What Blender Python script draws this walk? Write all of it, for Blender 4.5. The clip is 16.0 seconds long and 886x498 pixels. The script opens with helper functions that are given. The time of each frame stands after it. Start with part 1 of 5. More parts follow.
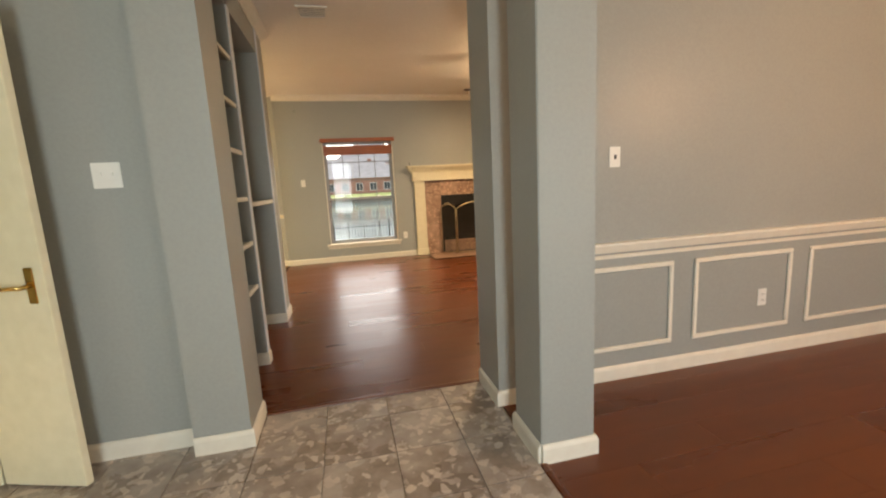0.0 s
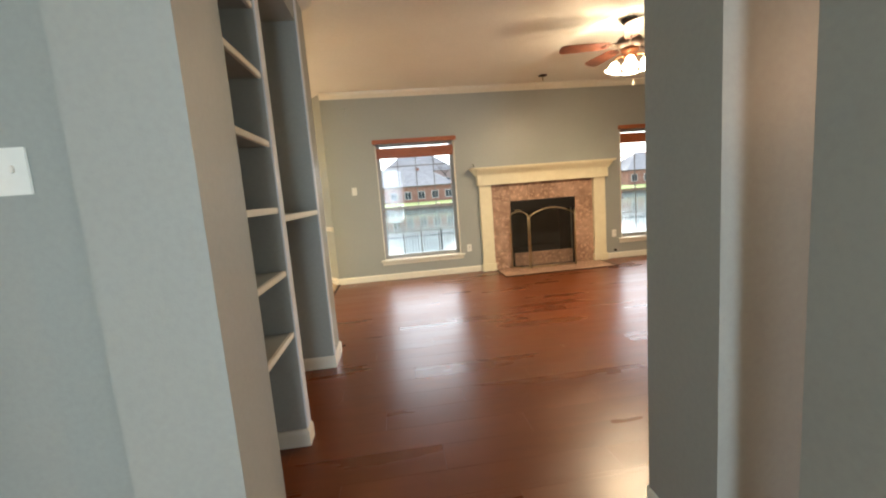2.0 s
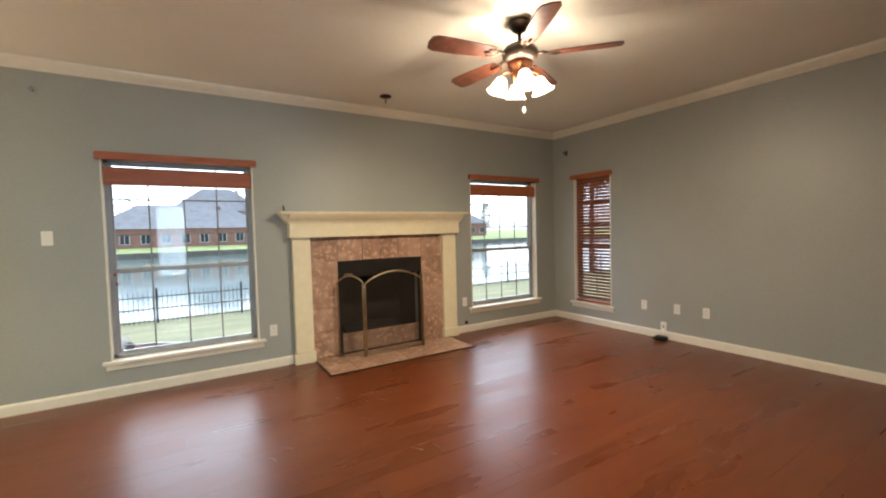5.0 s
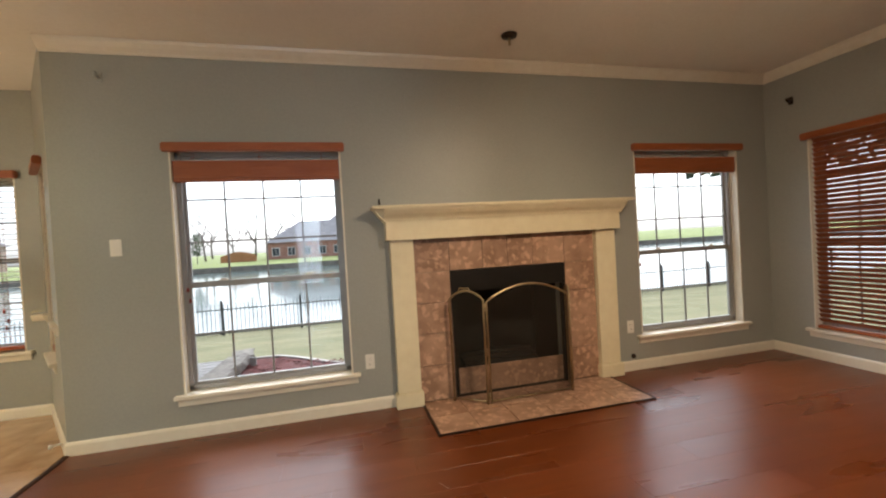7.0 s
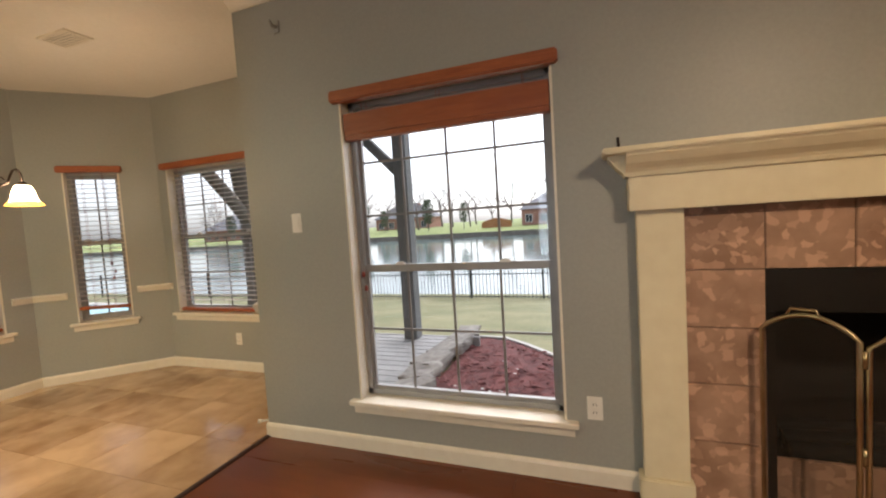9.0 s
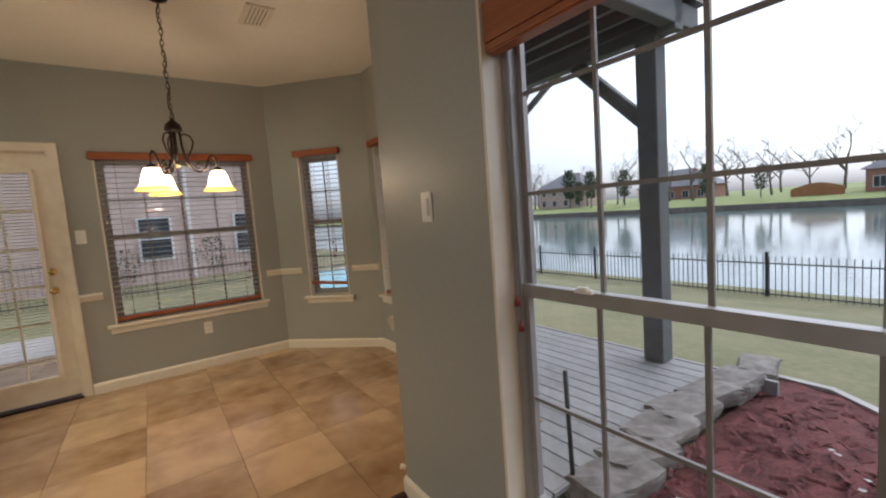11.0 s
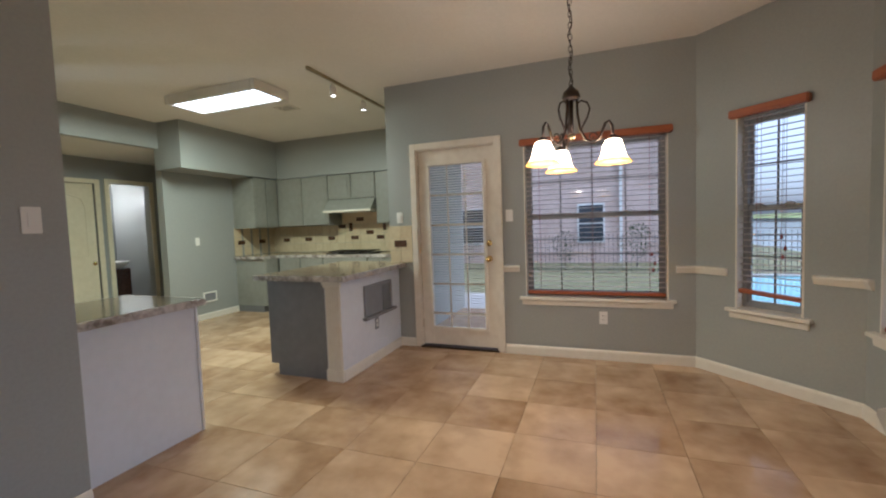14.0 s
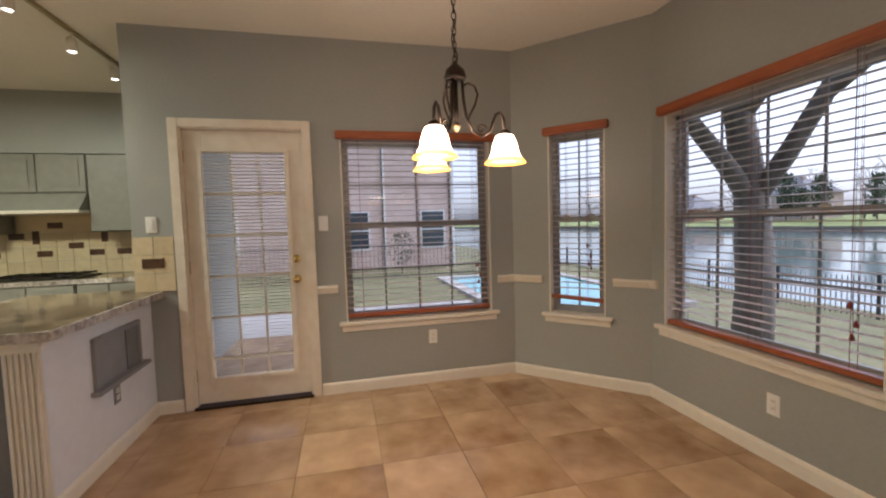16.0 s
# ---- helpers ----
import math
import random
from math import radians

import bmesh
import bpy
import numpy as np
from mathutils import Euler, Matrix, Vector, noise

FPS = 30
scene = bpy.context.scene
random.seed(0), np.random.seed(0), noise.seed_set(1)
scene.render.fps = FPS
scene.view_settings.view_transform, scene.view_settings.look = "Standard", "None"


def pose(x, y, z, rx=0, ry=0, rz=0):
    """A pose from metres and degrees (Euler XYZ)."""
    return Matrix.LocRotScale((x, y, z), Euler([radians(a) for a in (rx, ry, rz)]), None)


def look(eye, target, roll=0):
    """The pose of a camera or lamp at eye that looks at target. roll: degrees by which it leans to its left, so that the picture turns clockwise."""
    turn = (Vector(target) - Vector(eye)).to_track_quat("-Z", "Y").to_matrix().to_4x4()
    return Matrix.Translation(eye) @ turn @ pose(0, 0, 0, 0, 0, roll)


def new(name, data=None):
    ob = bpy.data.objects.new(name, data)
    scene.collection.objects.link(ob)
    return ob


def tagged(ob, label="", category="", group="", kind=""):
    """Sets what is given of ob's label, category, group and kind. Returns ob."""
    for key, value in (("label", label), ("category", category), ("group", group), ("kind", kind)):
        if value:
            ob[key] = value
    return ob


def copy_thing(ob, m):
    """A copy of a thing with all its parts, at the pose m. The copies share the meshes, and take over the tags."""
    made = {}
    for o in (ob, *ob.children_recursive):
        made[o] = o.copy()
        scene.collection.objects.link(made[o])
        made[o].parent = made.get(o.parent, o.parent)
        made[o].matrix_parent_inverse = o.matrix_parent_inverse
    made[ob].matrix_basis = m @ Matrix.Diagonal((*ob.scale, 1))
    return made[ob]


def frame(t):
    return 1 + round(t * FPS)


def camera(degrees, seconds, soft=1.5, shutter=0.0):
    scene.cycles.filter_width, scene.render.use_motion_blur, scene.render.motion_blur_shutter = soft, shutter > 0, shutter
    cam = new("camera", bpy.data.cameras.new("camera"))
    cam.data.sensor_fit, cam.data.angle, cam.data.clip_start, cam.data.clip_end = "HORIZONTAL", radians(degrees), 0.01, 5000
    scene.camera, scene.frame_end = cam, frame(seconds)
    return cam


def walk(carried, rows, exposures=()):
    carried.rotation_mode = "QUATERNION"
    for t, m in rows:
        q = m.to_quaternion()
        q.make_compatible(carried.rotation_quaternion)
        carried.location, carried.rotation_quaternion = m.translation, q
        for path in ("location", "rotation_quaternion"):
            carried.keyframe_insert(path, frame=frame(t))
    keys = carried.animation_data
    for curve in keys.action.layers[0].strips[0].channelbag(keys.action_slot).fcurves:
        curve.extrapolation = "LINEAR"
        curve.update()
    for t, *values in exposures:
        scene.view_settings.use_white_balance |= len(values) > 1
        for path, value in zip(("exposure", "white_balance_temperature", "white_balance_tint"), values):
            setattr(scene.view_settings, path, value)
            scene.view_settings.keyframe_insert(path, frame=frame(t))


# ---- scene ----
cam = camera(94.0, 16.0, soft=2.1)
PATH = [
    (0, (0.172, 0.331, 1.256), (0.613, 2.256, 0.939), -2.9),
    (0.5, (0.091, 0.434, 1.242), (0.361, 2.382, 0.875), -3.8),
    (1, (0.081, 0.69, 1.228), (0.205, 2.65, 0.848), -3.4),
    (1.5, (0.115, 1.021, 1.235), (0.222, 2.99, 0.901), -3.4),
    (2, (0.066, 1.378, 1.232), (0.286, 3.348, 0.966), -4.4),
    (2.5, (0.085, 1.695, 1.236), (0.413, 3.649, 0.962), -4.3),
    (3, (0.148, 2.017, 1.282), (0.64, 3.939, 1.024), -1.9),
    (3.5, (0.215, 2.317, 1.324), (0.984, 4.153, 1.125), -1.3),
    (6, (0.698, 3.727, 1.33), (1.768, 5.416, 1.285), -1.8),
    (6.5, (0.851, 4.034, 1.3), (1.64, 5.871, 1.262), -2.7),
    (7, (0.991, 4.327, 1.266), (1.474, 6.267, 1.234), -3.3),
    (7.5, (1.144, 4.635, 1.272), (1.243, 6.631, 1.21), -2.7),
    (8, (1.23, 4.936, 1.278), (0.997, 6.921, 1.192), -2.6),
    (10.3, (1.007, 6.308, 1.322), (-0.249, 7.854, 1.141), -4.8),
    (10.5, (0.963, 6.423, 1.316), (-0.402, 7.874, 1.136), -4.7),
    (11, (0.852, 6.697, 1.33), (-0.778, 7.842, 1.154), -4.2),
    (11.5, (0.682, 6.852, 1.316), (-1.155, 7.621, 1.135), -4.0),
    (12, (0.507, 6.947, 1.323), (-1.453, 7.297, 1.138), -3.5),
    (12.5, (0.379, 7.033, 1.315), (-1.612, 6.965, 1.132), -3.0),
    (13, (0.315, 7.085, 1.312), (-1.632, 6.662, 1.138), -2.4),
    (13.5, (0.285, 7.063, 1.282), (-1.595, 6.398, 1.129), -2.0),
    (14, (0.249, 7.001, 1.276), (-1.624, 6.308, 1.16), -2.0),
    (14.5, (0.176, 6.846, 1.308), (-1.761, 6.353, 1.224), -2.1),
    (15, (0.044, 6.694, 1.323), (-1.947, 6.514, 1.266), -2.2),
    (15.5, (-0.188, 6.56, 1.307), (-2.182, 6.699, 1.232), -1.6),
    (16, (-0.4, 6.38, 1.31), (-2.342, 6.841, 1.191), -1.7),
]
EXPOSE = ((0.0, 1.22, 7300, 12), (1.5, 1.4, 6500, 9), (3.0, 1.5, 5900, 6), (3.5, 1.25, 5800, 6), (6.0, 1.05, 5600, 8), (7.0, 0.75, 6200, 12), (8.0, 0.65, 6500, 16), (10.5, 0.16, 6000, 15), (11.0, -0.02, 5900, 16), (11.5, 0.0, 5900, 18), (12.5, 0.24, 5900, 18), (13.5, 0.28, 5000, 16), (15.0, 0.22, 5400, 19), (16.0, 0.2, 5700, 22))
walk(cam, [(t, look(eye, target, roll)) for t, eye, target, roll in PATH], EXPOSE)


# ---- light ----
world = bpy.data.worlds.new("overcast_sky")
scene.world = world
world.use_nodes = True
wn, wl = world.node_tree.nodes, world.node_tree.links
sky = wn.new("ShaderNodeTexSky")
sky.sky_type, sky.sun_disc = "NISHITA", False
sky.sun_elevation, sky.sun_rotation = radians(48), radians(20)
sky.air_density, sky.dust_density = 1.0, 3.0
pale = wn.new("ShaderNodeHueSaturation")
pale.inputs["Saturation"].default_value, pale.inputs["Value"].default_value = 0.28, 1.5
wl.new(sky.outputs[0], pale.inputs["Color"])
wl.new(pale.outputs[0], wn["Background"].inputs["Color"])
SKY = 0.165
wn["Background"].inputs["Strength"].default_value = SKY
sun = new("sun", bpy.data.lights.new("sun", "SUN"))
sun.data.energy, sun.data.angle, sun.data.color = 1.2, radians(25), (1.0, 0.97, 0.93)
sun.matrix_world = look((0, 0, 20), (0 + 4, -11, 7))
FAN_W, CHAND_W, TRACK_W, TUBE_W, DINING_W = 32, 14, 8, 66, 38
WARM, TUBE = (1.0, 0.74, 0.47), (1.0, 1.0, 0.64)


def lamp(name, kind, at, watts, colour, size=0.05):
    ob = new(name, bpy.data.lights.new(name, kind))
    ob.data.energy, ob.data.color = watts, colour
    ob.location = at
    if kind == "AREA":
        ob.data.shape = "RECTANGLE"
    else:
        ob.data.shadow_soft_size = size
    return ob


# ---- materials ----
def mat(name, c1, c2=None, rough=0.5, metal=0.0, grain=12.0, big=1.3, bump=0.1, bscale=120.0, rand=0.0, stretch=None, spec=0.5, kind="noise", coat=0.0, spread=(0.38, 0.62), rvar=0.0):
    m = bpy.data.materials.new(name)
    m.use_nodes = True
    n, l = m.node_tree.nodes, m.node_tree.links
    b = n["Principled BSDF"]
    b.inputs["Roughness"].default_value, b.inputs["Metallic"].default_value = rough, metal
    b.inputs["Specular IOR Level"].default_value = spec
    b.inputs["Coat Weight"].default_value = coat
    b.inputs["Coat Roughness"].default_value = 0.12
    c2 = c2 or tuple(v * 0.85 for v in c1)
    geo = n.new("ShaderNodeNewGeometry")
    vec = geo.outputs["Position"]
    if rand:
        info = n.new("ShaderNodeObjectInfo")
        sc = n.new("ShaderNodeVectorMath")
        sc.operation = "SCALE"
        sc.inputs[0].default_value = (37.0, 91.0, 13.0)
        l.new(info.outputs["Random"], sc.inputs["Scale"])
        add = n.new("ShaderNodeVectorMath")
        l.new(vec, add.inputs[0])
        l.new(sc.outputs[0], add.inputs[1])
        vec = add.outputs[0]
    if stretch:
        mp = n.new("ShaderNodeMapping")
        mp.inputs["Scale"].default_value = stretch
        l.new(vec, mp.inputs["Vector"])
        vec = mp.outputs[0]
    a, g = n.new("ShaderNodeTexNoise"), n.new("ShaderNodeTexNoise")
    a.inputs["Scale"].default_value, g.inputs["Scale"].default_value = big, grain
    a.inputs["Detail"].default_value, g.inputs["Detail"].default_value = 4, 6
    l.new(vec, a.inputs["Vector"]), l.new(vec, g.inputs["Vector"])
    mx = n.new("ShaderNodeMath")
    mx.operation = "MULTIPLY_ADD"
    mx.inputs[1].default_value = 0.55
    hf = n.new("ShaderNodeMath")
    hf.operation = "MULTIPLY"
    hf.inputs[1].default_value = 0.45
    l.new(g.outputs["Fac"], hf.inputs[0])
    l.new(a.outputs["Fac"], mx.inputs[0])
    l.new(hf.outputs[0], mx.inputs[2])
    fac = mx.outputs[0]
    if rand:
        ra = n.new("ShaderNodeMath")
        ra.operation = "MULTIPLY_ADD"
        ra.inputs[1].default_value = rand
        of = n.new("ShaderNodeMath")
        of.operation = "SUBTRACT"
        of.inputs[1].default_value = rand / 2
        l.new(info.outputs["Random"], ra.inputs[0])
        l.new(fac, of.inputs[0])
        l.new(of.outputs[0], ra.inputs[2])
        fac = ra.outputs[0]
    ramp = n.new("ShaderNodeValToRGB")
    ramp.color_ramp.elements[0].position, ramp.color_ramp.elements[1].position = spread
    ramp.color_ramp.elements[0].color, ramp.color_ramp.elements[1].color = (*c2, 1), (*c1, 1)
    l.new(fac, ramp.inputs[0])
    col = ramp.outputs[0]
    if kind == "chips":
        v = n.new("ShaderNodeTexVoronoi")
        v.inputs["Scale"].default_value = 30
        dis = n.new("ShaderNodeVectorMath")
        dis.operation = "MULTIPLY_ADD"
        dis.inputs[1].default_value = (0.09, 0.09, 0.09)
        l.new(g.outputs["Color"], dis.inputs[0])
        l.new(vec, dis.inputs[2])
        l.new(dis.outputs[0], v.inputs["Vector"])
        cr = n.new("ShaderNodeValToRGB")
        cr.color_ramp.elements[0].position, cr.color_ramp.elements[1].position = 0.62, 1.0
        sep = n.new("ShaderNodeSeparateColor")
        l.new(v.outputs["Color"], sep.inputs[0])
        l.new(sep.outputs[0], cr.inputs[0])
        mm = n.new("ShaderNodeMix")
        mm.data_type = "RGBA"
        l.new(cr.outputs[0], mm.inputs["Factor"])
        l.new(col, mm.inputs["A"])
        mm.inputs["B"].default_value = (*[min(1, v * 1.38) for v in c1], 1)
        col = mm.outputs["Result"]
    l.new(col, b.inputs["Base Color"])
    if rvar:
        rr = n.new("ShaderNodeMapRange")
        rr.inputs["To Min"].default_value, rr.inputs["To Max"].default_value = rough - rvar, rough + rvar
        rr.inputs["From Min"].default_value, rr.inputs["From Max"].default_value = 0.35, 0.65
        l.new(a.outputs["Fac"], rr.inputs["Value"])
        l.new(rr.outputs[0], b.inputs["Roughness"])
    if bump:
        t = n.new("ShaderNodeTexNoise")
        t.inputs["Scale"].default_value, t.inputs["Detail"].default_value = bscale, 3
        l.new(vec, t.inputs["Vector"])
        bp = n.new("ShaderNodeBump")
        bp.inputs["Strength"].default_value, bp.inputs["Distance"].default_value = bump, 0.004
        l.new(t.outputs["Fac"], bp.inputs["Height"])
        l.new(bp.outputs[0], b.inputs["Normal"])
    return m


def glow(name, colour, strength, through_light=0.0):
    m = bpy.data.materials.new(name)
    m.use_nodes = True
    b = m.node_tree.nodes["Principled BSDF"]
    b.inputs["Base Color"].default_value = (*[0.9 * c for c in colour], 1)
    b.inputs["Emission Color"].default_value = (*colour, 1)
    b.inputs["Emission Strength"].default_value = strength
    b.inputs["Roughness"].default_value = 0.35
    if through_light:
        n, l = m.node_tree.nodes, m.node_tree.links
        t, x = n.new("ShaderNodeBsdfTransparent"), n.new("ShaderNodeMixShader")
        x.inputs[0].default_value = 1 - through_light
        l.new(t.outputs[0], x.inputs[1]), l.new(b.outputs[0], x.inputs[2]), l.new(x.outputs[0], n["Material Output"].inputs[0])
    return m


def clear(name, tint=(1, 1, 1), gloss=0.02):
    m = bpy.data.materials.new(name)
    m.use_nodes = True
    n, l = m.node_tree.nodes, m.node_tree.links
    n.remove(n["Principled BSDF"])
    t, g, f, x = n.new("ShaderNodeBsdfTransparent"), n.new("ShaderNodeBsdfGlossy"), n.new("ShaderNodeLayerWeight"), n.new("ShaderNodeMixShader")
    t.inputs[0].default_value = (*tint, 1)
    g.inputs["Roughness"].default_value = gloss
    p, q = n.new("ShaderNodeMath"), n.new("ShaderNodeMath")
    p.operation, q.operation = "POWER", "MULTIPLY_ADD"
    p.inputs[1].default_value, q.inputs[1].default_value, q.inputs[2].default_value = 4.5, 0.7, 0.016
    l.new(f.outputs["Facing"], p.inputs[0]), l.new(p.outputs[0], q.inputs[0]), l.new(q.outputs[0], x.inputs[0])
    l.new(t.outputs[0], x.inputs[1]), l.new(g.outputs[0], x.inputs[2])
    l.new(x.outputs[0], n["Material Output"].inputs[0])
    return m


M_WALL = mat("grey_wall_paint", (0.335, 0.346, 0.322), (0.305, 0.316, 0.294), 0.42, grain=60, big=0.8, bump=0.10, bscale=150)
M_CEIL = mat("ceiling_paint", (0.82, 0.785, 0.71), (0.77, 0.735, 0.66), 0.9, grain=40, bump=0.25, bscale=140)
M_TRIM = mat("trim_paint", (0.76, 0.72, 0.62), (0.70, 0.65, 0.55), 0.32, grain=18, bump=0.04)
M_CREAM = mat("cream_paint", (0.74, 0.68, 0.49), (0.68, 0.61, 0.43), 0.38, grain=14, bump=0.05)
M_DOOR = mat("door_paint", (0.80, 0.74, 0.55), (0.72, 0.66, 0.47), 0.35, grain=16, bump=0.05)
M_BACK = mat("worn_cream_door_paint", (0.77, 0.71, 0.60), (0.66, 0.59, 0.48), 0.36, grain=12, big=2.2, bump=0.05)
M_PLANK = mat("cherry_laminate", (0.135, 0.035, 0.0078), (0.104, 0.0255, 0.006), 0.31, grain=7, big=1.2, bump=0.03, bscale=18, rand=0.02, stretch=(0.5, 2.2, 1), spec=0.42, rvar=0.05)
M_SEAM = mat("floor_seam", (0.030, 0.009, 0.005), rough=0.6)
M_TRAV = mat("brown_stone_tile", (0.56, 0.39, 0.235), (0.27, 0.155, 0.075), 0.17, grain=6, big=2.3, bump=0.05, bscale=45, rand=0.17, spread=(0.30, 0.68), rvar=0.08)
M_GROUT = mat("grout", (0.30, 0.24, 0.17), rough=0.9)
M_FOYER = mat("speckled_stone_tile", (0.42, 0.355, 0.30), (0.235, 0.185, 0.15), 0.30, grain=11, big=4, bump=0.06, rand=0.12, kind="chips", rvar=0.06)
M_HEARTH = mat("rose_stone_tile", (0.40, 0.255, 0.18), (0.255, 0.15, 0.10), 0.38, grain=11, big=4, bump=0.06, rand=0.15, kind="chips")
M_SOOT = mat("firebox_soot", (0.012, 0.011, 0.010), rough=0.85, bump=0.3, bscale=60)
M_STEEL = mat("black_metal", (0.02, 0.018, 0.016), rough=0.4, metal=0.6)
M_BRASS = mat("brass", (0.78, 0.56, 0.22), (0.60, 0.40, 0.14), 0.22, 1.0, bump=0.02)
M_ABRASS = mat("antique_brass", (0.52, 0.44, 0.28), (0.36, 0.29, 0.18), 0.33, 1.0, bump=0.03)
M_COPPER = mat("copper_brown_metal", (0.45, 0.19, 0.09), (0.22, 0.09, 0.05), 0.28, 1.0, bump=0.03)
M_BRONZE = mat("dark_bronze", (0.060, 0.042, 0.032), (0.03, 0.02, 0.016), 0.38, 0.7, bump=0.05)
M_WOODB = mat("blind_wood", (0.36, 0.105, 0.032), (0.25, 0.065, 0.02), 0.38, grain=30, big=4, bump=0.05, stretch=(1, 1, 12))
M_SLAT = mat("blind_slat_wood", (0.30, 0.095, 0.038), (0.21, 0.06, 0.024), 0.35, grain=30, big=4, bump=0.04, stretch=(1, 1, 9))
# nook's wooden slats, with the daylight on their tops lightened into the colour
M_SLAT_LIT = mat("daylit_blind_slat", (0.62, 0.55, 0.52), (0.54, 0.47, 0.44), 0.3, grain=30, big=4, bump=0.03, stretch=(1, 1, 9))
M_BLADE = mat("fan_blade_wood", (0.20, 0.065, 0.035), (0.11, 0.035, 0.02), 0.4, grain=20, big=5, bump=0.05)
M_WHITE = mat("white_plastic", (0.80, 0.79, 0.74), (0.76, 0.75, 0.70), 0.35, grain=30, bump=0.0)
M_ALU = mat("window_metal", (0.34, 0.34, 0.335), (0.27, 0.27, 0.265), 0.4, 0.2, bump=0.04)
M_MUNT = mat("window_grille", (0.22, 0.215, 0.21), (0.16, 0.155, 0.15), 0.5, bump=0.03)
M_GLASS = clear("window_glass", (0.97, 0.99, 1.0))
M_MIRROR = mat("mirror_glass", (0.9, 0.9, 0.9), rough=0.02, metal=1.0, bump=0)
M_CAB = mat("grey_green_cabinet_paint", (0.285, 0.285, 0.245), (0.235, 0.235, 0.20), 0.4, grain=14, bump=0.06)
M_PANEL = mat("dark_grey_panel", (0.17, 0.17, 0.175), (0.14, 0.14, 0.145), 0.5, grain=14, bump=0.05)
M_BLUEG = mat("pale_grey_paint", (0.70, 0.72, 0.76), (0.65, 0.67, 0.71), 0.45, grain=20, bump=0.1)
M_GRANITE = mat("polished_granite", (0.27, 0.215, 0.15), (0.055, 0.044, 0.034), 0.10, grain=45, big=7, bump=0.02, spread=(0.40, 0.60))
M_GRANEDGE = mat("chiselled_granite", (0.62, 0.58, 0.53), (0.16, 0.13, 0.11), 0.45, grain=38, big=9, bump=0.5, bscale=45)
M_BSPLASH = mat("cream_wall_tile", (0.66, 0.56, 0.36), (0.58, 0.47, 0.29), 0.32, grain=20, big=5, bump=0.06, rand=0.2)
M_BROWNT = mat("brown_accent_tile", (0.11, 0.055, 0.03), (0.05, 0.025, 0.014), 0.25, grain=30, bump=0.1)
M_SOCK = mat("dark_slot", (0.03, 0.03, 0.03), rough=0.6, bump=0)
M_GREYP = mat("grey_plate", (0.25, 0.25, 0.26), rough=0.5, bump=0)
M_CORD = mat("cord_red_wood", (0.22, 0.03, 0.02), rough=0.4, bump=0)
M_SHADE = glow("lit_frosted_glass", (1.0, 0.86, 0.60), 4.5, 0.45)
M_AMBER = glow("amber_glass_rim", (1.0, 0.58, 0.08), 1.3, 0.3)
M_FANSHADE = glow("lit_fan_glass", (1.0, 0.90, 0.72), 5.0, 0.33)
M_TUBE = glow("tube_diffuser", (1.0, 1.0, 0.90), 4.0)
M_BULB = glow("spot_bulb", (1.0, 0.90, 0.70), 8.0)
# outdoors
M_LAWN = mat("winter_lawn", (0.225, 0.205, 0.105), (0.135, 0.14, 0.06), 0.95, grain=14, big=0.9, bump=0.9, bscale=60)
M_FARLAWN = mat("far_lawn", (0.27, 0.31, 0.11), (0.21, 0.25, 0.08), 0.95, grain=1.5, big=0.1, bump=0.3)
M_MULCH = mat("red_mulch", (0.165, 0.048, 0.042), (0.065, 0.018, 0.016), 0.95, grain=50, big=9, bump=1.0, bscale=70)
M_DECK = mat("grey_deck_board", (0.29, 0.285, 0.275), (0.21, 0.205, 0.195), 0.8, grain=18, big=2, bump=0.2, rand=0.2)
M_STONE = mat("edging_stone", (0.25, 0.23, 0.20), (0.13, 0.115, 0.10), 0.9, grain=14, big=4, bump=0.8, bscale=30)
M_POST = mat("grey_painted_timber", (0.135, 0.14, 0.14), (0.10, 0.105, 0.105), 0.7, grain=16, bump=0.2)
M_IRON = mat("iron_fence", (0.025, 0.027, 0.027), rough=0.6)
M_WATER = mat("lake_water", (0.16, 0.21, 0.20), (0.13, 0.18, 0.17), 0.10, grain=1.5, big=0.2, bump=0.55, bscale=2.6, spec=0.5)
M_BANK = mat("bank_concrete", (0.20, 0.18, 0.15), (0.13, 0.12, 0.10), 0.9, grain=3, bump=0.3)
M_BRICK = mat("brick_wall", (0.40, 0.22, 0.17), (0.29, 0.145, 0.11), 0.9, grain=8, big=1.2, bump=0.4, bscale=14)
M_PBRICK = mat("pale_brick", (0.58, 0.46, 0.41), (0.46, 0.35, 0.30), 0.9, grain=9, big=1.5, bump=0.4, bscale=14)
M_ROOF = mat("roof_shingle", (0.27, 0.265, 0.275), (0.20, 0.195, 0.205), 0.9, grain=6, big=0.8, bump=0.4, bscale=12)
M_DARKG = mat("dark_window_glass", (0.05, 0.06, 0.07), rough=0.08, bump=0)
M_BARK = mat("grey_bark", (0.21, 0.185, 0.165), (0.12, 0.105, 0.09), 0.95, grain=12, big=3, bump=1.0, bscale=25, stretch=(1, 1, 0.3))
M_LEAF = mat("evergreen_leaf", (0.075, 0.105, 0.05), (0.04, 0.06, 0.028), 0.8, grain=5, bump=0)
M_TWIG = mat("bare_twigs", (0.20, 0.17, 0.155), (0.14, 0.118, 0.108), 0.95, grain=5, bump=0)
M_FENCEW = mat("cedar_fence", (0.42, 0.20, 0.09), (0.31, 0.14, 0.06), 0.9, grain=8, bump=0.2)
M_PATIO = mat("patio_concrete", (0.46, 0.44, 0.41), (0.38, 0.36, 0.33), 0.9, grain=9, bump=0.2)
